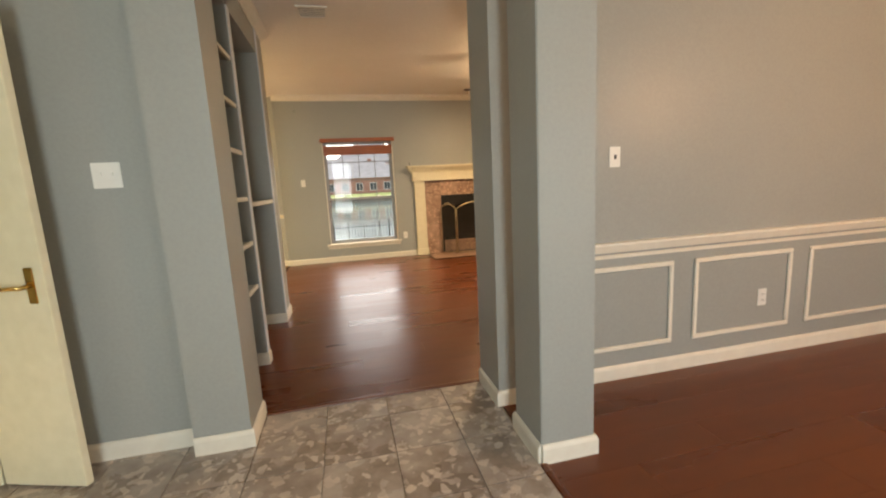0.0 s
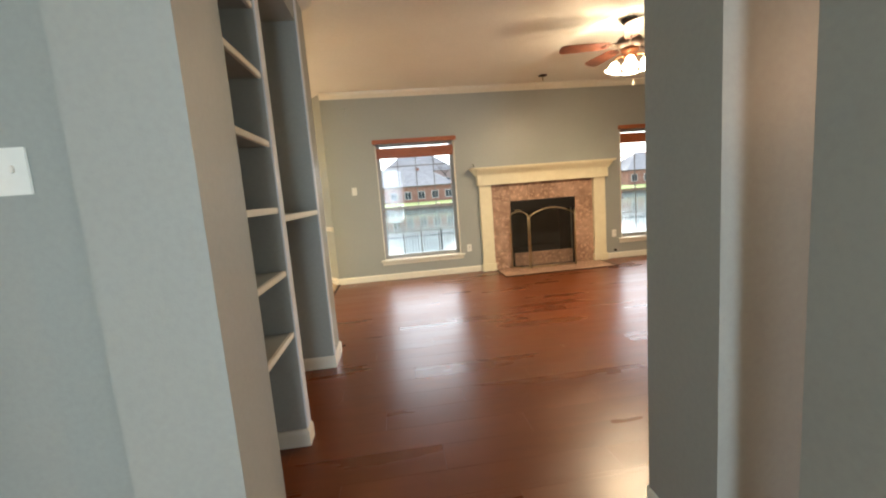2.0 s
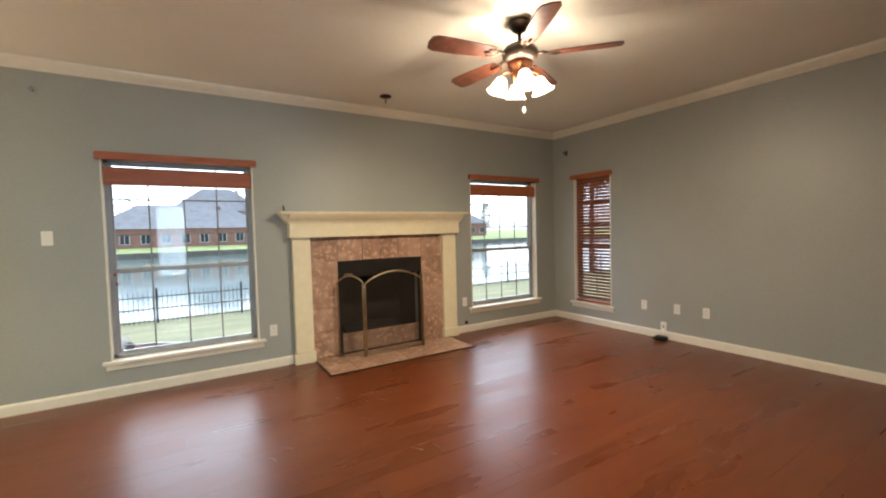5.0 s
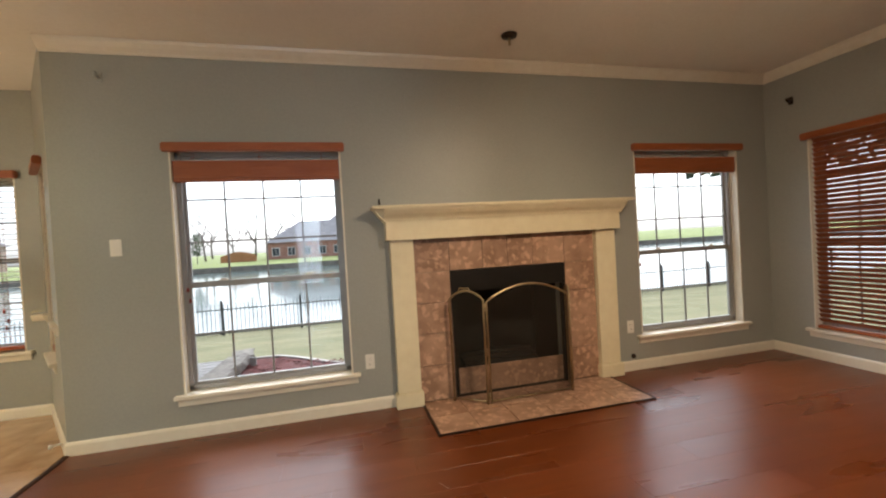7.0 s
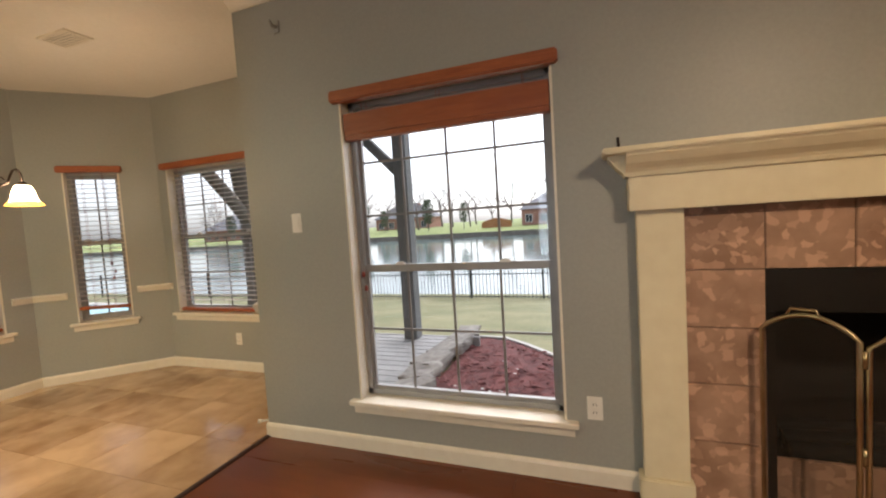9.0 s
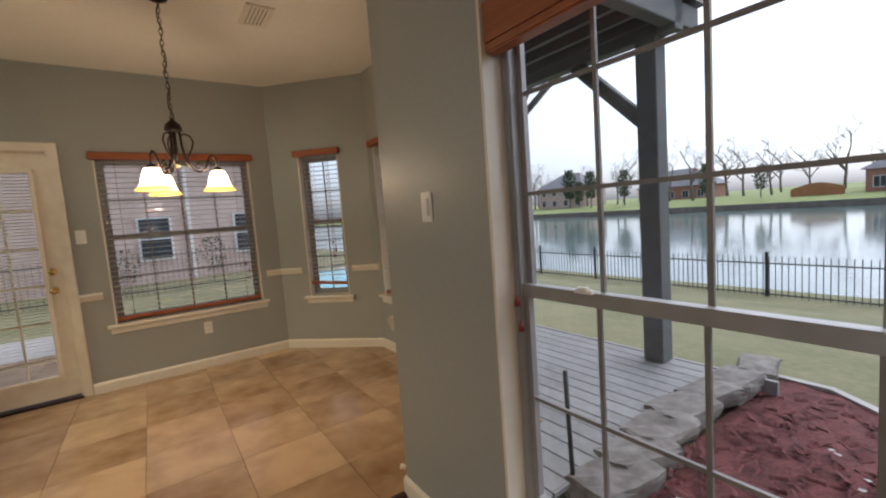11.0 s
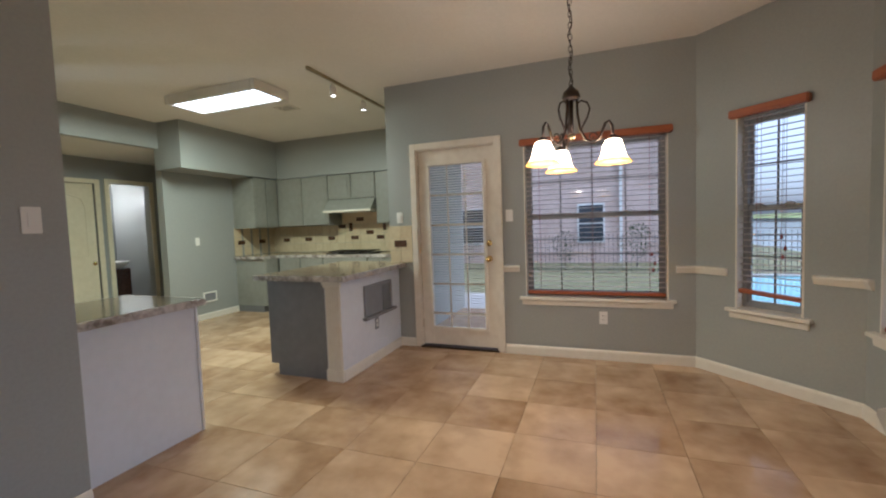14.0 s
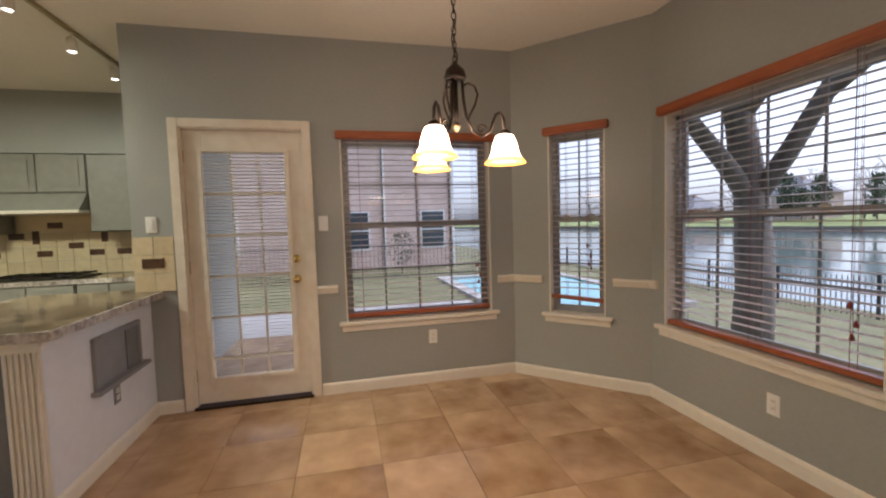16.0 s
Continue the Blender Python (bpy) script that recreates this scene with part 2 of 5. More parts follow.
M_POOL = mat("pool_water", (0.10, 0.42, 0.46), (0.08, 0.36, 0.40), 0.06, bump=0.3, bscale=5)
M_GUTTER = mat("white_downpipe", (0.72, 0.72, 0.70), rough=0.5)


# ---- builders ----
def boxes(*bs, bevel=0.0):
    bm = bmesh.new()
    for x0, x1, y0, y1, z0, z1 in bs:
        m = Matrix.Translation(((x0 + x1) / 2, (y0 + y1) / 2, (z0 + z1) / 2)) @ Matrix.Diagonal((abs(x1 - x0), abs(y1 - y0), abs(z1 - z0), 1))
        bmesh.ops.create_cube(bm, size=1, matrix=m)
    if bevel:
        bmesh.ops.bevel(bm, geom=bm.edges[:], offset=bevel, segments=2, affect="EDGES", clamp_overlap=True)
    return bm


def lathe(profile, seg=20, at=(0, 0, 0), cap=False):
    """Turns (radius, z) pairs round the z axis."""
    bm = bmesh.new()
    rings = []
    for r, z in profile:
        rings.append([bm.verts.new((at[0] + r * math.cos(2 * math.pi * i / seg), at[1] + r * math.sin(2 * math.pi * i / seg), at[2] + z)) for i in range(seg)])
    for a, b in zip(rings, rings[1:]):
        for i in range(seg):
            bm.faces.new((a[i], a[(i + 1) % seg], b[(i + 1) % seg], b[i]))
    if cap:
        bm.faces.new(rings[0]), bm.faces.new(rings[-1])
    bmesh.ops.recalc_face_normals(bm, faces=bm.faces[:])
    for f in bm.faces:
        f.smooth = True
    return bm


def tube(points, r, seg=8, taper=1.0):
    """A round bar along points, its radius going from r to r * taper."""
    bm = bmesh.new()
    pts = [Vector(p) for p in points]
    rings = []
    side = None
    for i, p in enumerate(pts):
        d = (pts[min(i + 1, len(pts) - 1)] - pts[max(i - 1, 0)]).normalized()
        side = d.orthogonal().normalized() if side is None else (side - d * side.dot(d)).normalized()
        up = d.cross(side)
        rad = r * (1 + (taper - 1) * i / max(1, len(pts) - 1))
        rings.append([bm.verts.new(p + rad * (side * math.cos(2 * math.pi * k / seg) + up * math.sin(2 * math.pi * k / seg))) for k in range(seg)])
    for a, b in zip(rings, rings[1:]):
        for k in range(seg):
            bm.faces.new((a[k], a[(k + 1) % seg], b[(k + 1) % seg], b[k]))
    bm.faces.new(rings[0][::-1]), bm.faces.new(rings[-1])
    for f in bm.faces:
        f.smooth = True
    return bm


def merge(*bms):
    out = bmesh.new()
    for b in bms:
        me = bpy.data.meshes.new("tmp")
        b.to_mesh(me)
        out.from_mesh(me)
        bpy.data.meshes.remove(me)
        b.free()
    return out


def sweep(profile, path):
    """A moulding: profile of (out, z) pairs along a level path of (x, y), out to the path's right."""
    bm = bmesh.new()
    pts = [Vector((*p, 0)) for p in path]
    rings = []
    for i, p in enumerate(pts):
        d0 = (p - pts[i - 1]).normalized() if i else None
        d1 = (pts[i + 1] - p).normalized() if i < len(pts) - 1 else None
        n0 = Vector((d0.y, -d0.x, 0)) if d0 else None
        n1 = Vector((d1.y, -d1.x, 0)) if d1 else None
        n = (n0 + n1) / (1 + n0.dot(n1)) if n0 and n1 else (n0 or n1)
        rings.append([bm.verts.new(p + n * o + Vector((0, 0, z))) for o, z in profile])
    k = len(profile)
    for a, b in zip(rings, rings[1:]):
        for j in range(k):
            bm.faces.new((a[j], a[(j + 1) % k], b[(j + 1) % k], b[j]))
    bm.faces.new(rings[0]), bm.faces.new(rings[-1][::-1])
    bmesh.ops.recalc_face_normals(bm, faces=bm.faces[:])
    return bm


def mesh_of(name, bm, material):
    me = bpy.data.meshes.new(name)
    bm.to_mesh(me)
    bm.free()
    me.materials.append(material)
    return me


def part(name, bm, material, parent=None, label=""):
    ob = new(name, mesh_of(name, bm, material))
    ob.parent = parent
    if label:
        ob["label"] = label
    return ob


def thing(name, label, category, group="", kind="", m=None):
    ob = tagged(new(name), label, category, group, kind)
    ob.empty_display_size = 0.1
    if m is not None:
        ob.matrix_world = m
    return ob


def solid(name, bm, material, label, category, group="", kind="", m=None):
    ob = tagged(part(name, bm, material), label, category, group, kind)
    if m is not None:
        ob.matrix_world = m
    return ob


def along(p0, p1):
    """A frame with x from p0 to p1 along a wall's inner face, y out through the wall."""
    d = Vector((p1[0] - p0[0], p1[1] - p0[1], 0))
    return pose(p0[0], p0[1], 0, 0, 0, math.degrees(math.atan2(d.y, d.x))), d.length


def wall(name, p0, p1, holes=(), top=2.74, thick=0.15, z0=0.0, material=None, over=(0, 0)):
    """A wall whose inner face runs p0 to p1, thickness to the left of that; holes are (u0, u1, z0, z1)."""
    m, length = along(p0, p1)
    cuts = []
    us = sorted({-over[0], length + over[1], *[h[0] for h in holes], *[h[1] for h in holes]})
    for a, b in zip(us, us[1:]):
        z = z0
        for h in sorted([h for h in holes if h[0] <= a + 1e-6 and h[1] >= b - 1e-6], key=lambda h: h[2]):
            if h[2] > z + 1e-4:
                cuts.append((a, b, 0, thick, z, h[2]))
            z = h[3]
        if z < top - 1e-4:
            cuts.append((a, b, 0, thick, z, top))
    return solid(name, boxes(*cuts), material or M_WALL, "smooth grey painted interior wall", "wall", kind="structure", m=m)


SLATS = {}


def window(name, p0, p1, u0, u1, z0, z1, mid, cols, rows_up, rows_lo, stool=True):
    """A single-hung window with metal sashes and grilles, set in a wall's hole."""
    m, _ = along(p0, p1)
    w = thing(name, "white-trimmed single-hung window with thin metal grilles", "window", kind="structure", m=m)
    part("reveal", boxes((u0, u0 + 0.012, -0.002, 0.10, z0, z1), (u1 - 0.012, u1, -0.002, 0.10, z0, z1), (u0 + 0.012, u1 - 0.012, -0.002, 0.10, z1 - 0.012, z1), (u0 + 0.012, u1 - 0.012, 0.086, 0.14, z0, z0 + 0.0125)), M_TRIM, w)
    f0, f1, b0, b1 = u0 + 0.012, u1 - 0.012, z0 + 0.012, z1 - 0.012
    s = 0.032
    part("window_frame", boxes((f0, f0 + s, 0.075, 0.135, b0, b1), (f1 - s, f1, 0.075, 0.135, b0, b1), (f0, f1, 0.075, 0.135, b1 - s, b1), (f0, f1, 0.075, 0.135, b0, b0 + s), bevel=0.003), M_ALU, w)
    i0, i1 = f0 + s, f1 - s
    for tag, za, zb, y, rows in (("upper_sash", mid, b1 - s, 0.112, rows_up), ("lower_sash", b0 + s, mid, 0.090, rows_lo)):
        e = 0.018
        sash = part(tag, boxes((i0, i0 + e, y, y + 0.02, za, zb), (i1 - e, i1, y, y + 0.02, za, zb), (i0, i1, y - 0.004, y + 0.024, za - 0.022 if tag[0] == "u" else za, za + e), (i0, i1, y - 0.004, y + 0.022, zb - e, zb + (0.022 if tag[0] == "l" else 0))), M_ALU, w)
        bars = [(i0 + (i1 - i0) * k / cols - 0.006, i0 + (i1 - i0) * k / cols + 0.006, y + 0.004, y + 0.014, za, zb) for k in range(1, cols)]
        bars += [(i0, i1, y + 0.003, y + 0.013, za + (zb - za) * k / rows - 0.006, za + (zb - za) * k / rows + 0.006) for k in range(1, rows)]
        for bar in bars:
            part("muntin", boxes(bar), M_MUNT, sash)
        pane = part("pane", boxes((i0, i1, y + 0.016, y + 0.018, za, zb)), M_GLASS, sash, "clear window glass")
        pane.visible_shadow = False
    for u in (i0 + (i1 - i0) * 0.22, i0 + (i1 - i0) * 0.78):
        part("sash_lock", boxes((u - 0.03, u + 0.03, 0.068, 0.088, mid + 0.020, mid + 0.032), (u - 0.012, u + 0.022, 0.06, 0.075, mid + 0.03, mid + 0.04), bevel=0.003), M_WHITE, w)
    if stool:
        part("window_sill", boxes((u0 - 0.055, u1 + 0.055, -0.045, 0.085, z0 - 0.022, z0 + 0.005), bevel=0.004), M_TRIM, w, "white painted window stool")
        part("apron", sweep([(0.002, z0 - 0.075), (0.014, z0 - 0.072), (0.018, z0 - 0.03), (0.03, z0 - 0.024), (0.002, z0 - 0.024)], [(u0 - 0.035, 0), (u1 + 0.035, 0)]), M_TRIM, w)
    return w, m


def blind(m, u0, u1, top, drop, pitch=0.045, tilt=0.0, raised=0.0, skew=0.0, cord=0.85, side=1, slat_mat=None, label="wooden slat blind lowered with its slats open"):
    """A wooden blind under a valance; raised: the height of the gathered stack below a short gap."""
    b = thing("window_blind", label, "blind", group="wooden window blinds", m=m)
    part("valance", boxes((u0 - 0.03, u1 + 0.03, -0.055, -0.004, top - 0.062, top), bevel=0.008), M_WOODB, b, "stained wood valance")
    part("head_rail", boxes((u0 + 0.015, u1 - 0.015, 0.005, 0.045, top - 0.05, top - 0.005)), M_WOODB, b)
    depth = 0.046
    key = (round(u1 - u0, 3), tilt, slat_mat)
    if key not in SLATS:
        s = bmesh.new()
        half = (u1 - u0) / 2 - 0.018
        prof = [(-depth / 2, 0), (0, 0.003), (depth / 2, 0), (0, 0.0055)]
        ends = []
        for x in (-half, half):
            ends.append([s.verts.new((x, y * math.cos(radians(tilt)) - z * math.sin(radians(tilt)), y * math.sin(radians(tilt)) + z * math.cos(radians(tilt)))) for y, z in prof])
        for k in range(4):
            s.faces.new((ends[0][k], ends[0][(k + 1) % 4], ends[1][(k + 1) % 4], ends[1][k]))
        s.faces.new(ends[0][::-1]), s.faces.new(ends[1])
        bmesh.ops.recalc_face_normals(s, faces=s.faces[:])
        SLATS[key] = mesh_of("slat", s, slat_mat or M_SLAT)
    mid = (u0 + u1) / 2
    y = 0.034
    if raised:
        z = top - 0.118
        n = int(raised / 0.0045)
        flat = mesh_of("slat", boxes((u0 - mid + 0.018, u1 - mid - 0.018, -0.027, 0.022, -0.0042, 0.0)), M_WOODB)
        for i in range(n):
            o = new("slat", flat)
            o.parent = b
            o.location = (mid, y, z - i * 0.0045)
            o.rotation_euler = (0, skew, 0)
        end = z - n * 0.0045
    else:
        n = int((top - 0.07 - drop) / pitch)
        for i in range(n):
            o = new("slat", SLATS[key])
            o.parent = b
            o.location = (mid, y, top - 0.075 - i * pitch)
        end = drop
    o = part("bottom_rail", boxes((u0 + 0.016 - mid, u1 - 0.016 - mid, y - 0.026, y + 0.026, -0.03, 0.0), bevel=0.005), M_WOODB, b, "red-brown wooden bottom rail")
    o.location, o.rotation_euler = (mid, 0, end), (0, skew, 0)
    for u in ([u0 + 0.14, u1 - 0.14] + ([mid] if u1 - u0 > 1 else [])):
        part("ladder_cord", boxes((u - 0.0012, u + 0.0012, y - 0.026, y - 0.0245, end, top - 0.06), (u - 0.0012, u + 0.0012, y + 0.0245, y + 0.026, end, top - 0.06)), M_CORD if not raised else M_WOODB, b)
    if cord:
        for u, z in ([(u1 - 0.13, cord + 0.02), (u1 - 0.105, cord - 0.06), (u1 - 0.12, cord - 0.12)] if side > 0 else [(u0 + 0.05, cord + 0.02), (u0 + 0.062, cord - 0.06)]):
            cy = -0.012 if side > 0 else 0.05
            part("pull_cord", tube([(u, cy, top - 0.06), (u + 0.002, cy, z)], 0.0012, 5), M_MUNT, b)
            part("tassel", lathe([(0.003, 0.03), (0.008, 0.02), (0.011, 0.0), (0.004, -0.004)], 8, (u, cy, z), True), M_CORD, b)
    return b


def plate(name, m, label, gang=1, kind="switch", material=None):
    """A wall plate on the inner face of a wall at m (x along, -y into the room)."""
    w = 0.07 if gang == 1 else 0.116
    p = thing(name, label, name.replace("_", " "), group="wall plates", m=m)
    part("cover", boxes((-w / 2, w / 2, -0.006, 0.0, -0.057, 0.057), bevel=0.0025), material or M_WHITE, p)
    for g in range(gang):
        u = (g - (gang - 1) / 2) * 0.046
        if kind == "switch":
            part("toggle", boxes((u - 0.005, u + 0.005, -0.016, -0.005, -0.004, 0.014), bevel=0.002), M_WHITE, p)
        elif kind == "rocker":
            part("rocker", boxes((u - 0.016, u + 0.016, -0.011, -0.005, -0.034, 0.034), bevel=0.002), M_WHITE, p)
        elif kind == "outlet":
            for z in (-0.02, 0.02):
                part("receptacle", boxes((u - 0.017, u + 0.017, -0.009, -0.005, z - 0.014, z + 0.014), bevel=0.003), M_WHITE, p)
                part("slot", boxes((u - 0.008, u - 0.005, -0.0095, -0.008, z - 0.005, z + 0.006), (u + 0.005, u + 0.008, -0.0095, -0.008, z - 0.005, z + 0.006)), M_SOCK, p)
        elif kind == "jack":
            part("jack", boxes((u - 0.006, u + 0.006, -0.011, -0.005, -0.012, 0.012)), M_SOCK, p)
    return p


BASE = [(0.001, 0.0), (0.015, 0.0), (0.015, 0.07), (0.011, 0.083), (0.006, 0.09), (0.001, 0.09)]
RAIL = [(0.001, 0.80), (0.012, 0.80), (0.018, 0.812), (0.026, 0.83), (0.034, 0.846), (0.032, 0.858), (0.001, 0.862)]
CROWN = [(0.001, 2.655), (0.012, 2.655), (0.018, 2.668), (0.045, 2.69), (0.066, 2.715), (0.072, 2.737), (0.001, 2.737)]


def front_light(name, x0, x1, z0, z1, watts):
    """The overcast sky's light in a front opening."""
    ob = new(name, bpy.data.lights.new(name, "AREA"))
    ob.data.shape, ob.data.size, ob.data.size_y = "RECTANGLE", x1 - x0, z1 - z0
    ob.data.energy, ob.data.color = watts, (0.78, 0.92, 1.0)
    ob.matrix_world = look(((x0 + x1) / 2, -1.66, (z0 + z1) / 2), ((x0 + x1) / 2, 5, (z0 + z1) / 2))


front_light("front_door_daylight", -0.2, 0.45, 0.3, 2.2, 35)
front_light("front_window_daylight", 2.15, 4.2, 0.4, 2.15, 7)


def trim(name, profile, path, label, material=None):
    return solid(name, sweep(profile, path), material or M_TRIM, label, "trim", kind="structure")


# ---- structure ----
CEIL, YN, XE, XW, YB = 2.74, 7.57, 5.19, -3.715, 8.54
KX, KY, WY = -5.69, 1.56, 4.935
A, B, C, D = (XW, 7.79), (-2.955, YB), (-1.45, YB), (-0.83, YN)
solid("floor", boxes((-5.8, 5.3, -1.8, 7.7, -0.30, -0.012), (-3.65, -0.95, 7.7, 8.62, -0.30, -0.012)), M_GROUT, "concrete slab and grout under the floor finishes", "floor", kind="structure")
bm = boxes((-6.2, 5.5, -2.2, 7.75, CEIL, CEIL + 0.15), (-3.95, -0.6, 7.75, 8.75, CEIL, CEIL + 0.15))
solid("ceiling", bm, M_CEIL, "off-white textured flat ceiling", "ceiling", kind="structure")

# north wall of the living room, windows either side of the hearth; runs east to west with outside on its right
W1 = (-0.125, 1.035, 0.30, 2.03)
W2 = (3.635, 4.82, 0.31, 2.03)
wall("wall_north", D, (XE, YN), [(W1[0] + 0.83, W1[1] + 0.83, W1[2], W1[3]), (1.835 + 0.83, 2.865 + 0.83, 0.0, 1.035), (W2[0] + 0.83, W2[1] + 0.83, W2[2], W2[3])], over=(0.0, 0.15))
W3 = (YN - 7.19, YN - 6.585, 0.275, 2.03)
wall("wall_east", (XE, YN), (XE, 2.70), [W3])
wall("wall_south_living", (XE, 2.70), (0.92, 2.70), thick=0.26, over=(0.15, 0))
# bay of the breakfast nook
W5 = (0.31, 0.75, 0.555, 2.015)
W6 = (0.125, 1.35, 0.555, 2.015)
W7 = (0.235, 0.735, 0.555, 2.015)
wall("wall_bay_west", A, B, [W5], over=(0, 0.06))
wall("wall_bay_north", B, C, [W6])
wall("wall_bay_east", C, D, [W7], over=(0.06, 0))
KW = (6.37 - WY, 7.585 - WY, 0.56, 2.015)
DW = (5.262 - WY, 6.10 - WY, 0.0, 2.06)
wall("wall_west_nook", (XW, WY), A, [KW, DW], over=(0, 0.05))
# kitchen shell
wall("wall_west_kitchen", (KX, KY - 0.15), (KX, WY + 0.15))
wall("wall_kitchen_return", (KX, WY), (XW - 0.15, WY))
wall("wall_kitchen_south", (-3.70, KY), (KX, KY), thick=0.12)
wall("wall_alcove_west", (-4.75, 0.30), (-4.75, KY - 0.13), thick=0.12)
wall("wall_alcove_south", (-1.85, 0.30), (-4.75, 0.30), [(1.12, 1.76, 0, 2.04), (1.95, 2.53, 0, 2.06)], thick=0.12)
solid("soffit_south", boxes((KX, -3.62, KY, 2.035, 2.13, CEIL)), M_WALL, "grey painted boxed soffit over the cabinets", "soffit", kind="structure")
solid("soffit_west", boxes((KX, -5.33, 2.035, WY, 2.13, CEIL)), M_WALL, "grey painted boxed soffit over the cabinets", "soffit", kind="structure")
solid("soffit_alcove", boxes((-4.75, -1.85, 0.30, 1.54, 2.40, CEIL)), M_CEIL, "lowered alcove ceiling", "soffit", kind="structure")
solid("wall_alcove_fascia", boxes((-3.62, -1.85, 1.54, 1.64, 2.40, CEIL)), M_WALL, "grey painted soffit face", "soffit", kind="structure")
# bath behind the alcove door
wall("wall_bath", (-3.3, -1.6), (-5.0, -1.6))
wall("wall_bath_west", (-5.0, -1.6), (-5.0, 0.18))
wall("wall_bath_east", (-3.65, 0.18), (-3.65, -1.6), thick=0.1)
# foyer and dining room shell
wall("wall_foyer_west", (-1.75, -1.7), (-1.75, 1.55), thick=0.1)
wall("wall_front", (XE, -1.7), (-1.85, -1.7), [(XE - 0.6, XE + 0.35, 0.0, 2.35), (0.9, 3.1, 0.35, 2.2)], over=(0.15, 0))
wall("wall_east_dining", (XE, 2.44), (XE, -1.7))
# bookcase wall: stub, niches, end
solid("wall_hall_left", boxes((-1.43, -0.64, 2.515, 2.66, 0, CEIL), (-0.64, -0.378, 2.412, 2.705, 0, CEIL)), M_WALL, "grey painted hall wall with a boxed end", "wall", kind="structure")
solid("wall_bookcase", boxes((-0.93, -0.80, 2.66, 4.75, 0, CEIL), (-0.80, -0.478, 3.445, 3.515, 0, CEIL), (-0.80, -0.478, 4.44, 4.75, 0, CEIL), (-0.80, -0.478, 2.66, 2.72, 0, CEIL), (-0.80, -0.478, 2.72, 4.44, 2.46, CEIL)), M_WALL, "grey painted wall with built-in shelf recesses", "wall", kind="structure")
solid("pillar", boxes((0.925, 1.185, 1.865, 2.145, 0, CEIL), bevel=0.004), M_WALL, "square grey painted pillar between hall and dining room", "pillar", kind="structure")
solid("wall_stub", boxes((0.92, 1.20, 2.375, 2.44, 0, CEIL)), M_WALL, "grey painted wall end with rounded corners", "wall", kind="structure")
solid("header_hall", boxes((0.93, 1.18, 2.145, 2.44, 2.45, CEIL), (0.93, 1.18, -1.7, 1.865, 2.45, CEIL)), M_WALL, "grey painted header beam", "beam", kind="structure")

# trim runs, wall on the left of the way walked
trim("baseboard", BASE, [(0.92, 2.70), (XE, 2.70), (XE, YN), (3.37, YN)][::-1], "white painted baseboard")
trim("baseboard", BASE, [(1.35, YN), (D[0], YN), (C[0], C[1]), (B[0], B[1]), (A[0], A[1]), (XW, 6.165)][::-1], "white painted baseboard")
trim("crown_moulding", CROWN, [(-0.478, 2.72), (-0.478, 4.75), (-0.83, 4.75)], "white crown moulding")
trim("crown_moulding", CROWN, [(0.92, 2.70), (XE, 2.70), (XE, YN), (D[0] + 0.0, YN)][::-1], "white crown moulding along the living room")

trim("baseboard", BASE, [(-0.64, 2.515), (-1.43, 2.515)][::-1], "white painted baseboard")
trim("baseboard", BASE, [(-0.64, 2.412), (-0.378, 2.412), (-0.378, 2.70)], "white painted baseboard")
trim("baseboard", BASE, [(-0.80, 3.445), (-0.478, 3.445), (-0.478, 3.515), (-0.80, 3.515), (-0.80, 4.44), (-0.478, 4.44), (-0.478, 4.75), (-0.93, 4.75)], "white painted baseboard round the shelf recesses")
trim("baseboard", BASE, [(0.925, 1.865), (0.925, 2.145), (1.185, 2.145), (1.185, 1.865), (0.925, 1.865)][::-1], "white painted baseboard round the pillar")
trim("baseboard", BASE, [(0.92, 2.69), (0.92, 2.375), (1.20, 2.375), (1.20, 2.44), (XE, 2.44)], "white painted baseboard")
trim("baseboard", BASE, [(-3.70, KY), (-4.82, KY)], "white painted baseboard")
trim("baseboard", BASE, [(-2.625, 5.02), (XW, 5.02), (XW, 5.195)], "white painted baseboard")
trim("chair_rail", RAIL, [(1.205, 2.44), (XE, 2.44)], "cream painted chair rail")
trim("chair_rail", [(0.001, 0.765), (0.010, 0.765), (0.012, 0.785), (0.001, 0.787)], [(1.205, 2.44), (XE, 2.44)], "cream painted rail under the chair rail")
def between(p, q, u):
    k = u / math.dist(p, q)
    return (p[0] + (q[0] - p[0]) * k, p[1] + (q[1] - p[1]) * k)


trim("chair_rail", RAIL, [(XW, 6.162), (XW, WY + KW[0] - 0.056)], "cream painted chair rail")
trim("chair_rail", RAIL, [(XW, WY + KW[1] + 0.056), A, between(A, B, W5[0] - 0.056)], "cream painted chair rail")
trim("chair_rail", RAIL, [between(A, B, W5[1] + 0.056), B, between(B, C, W6[0] - 0.056)], "cream painted chair rail")
trim("chair_rail", RAIL, [between(B, C, W6[1] + 0.056), C, between(C, D, W7[0] - 0.056)], "cream painted chair rail")
trim("chair_rail", RAIL, [between(C, D, W7[1] + 0.056), D], "cream painted chair rail")
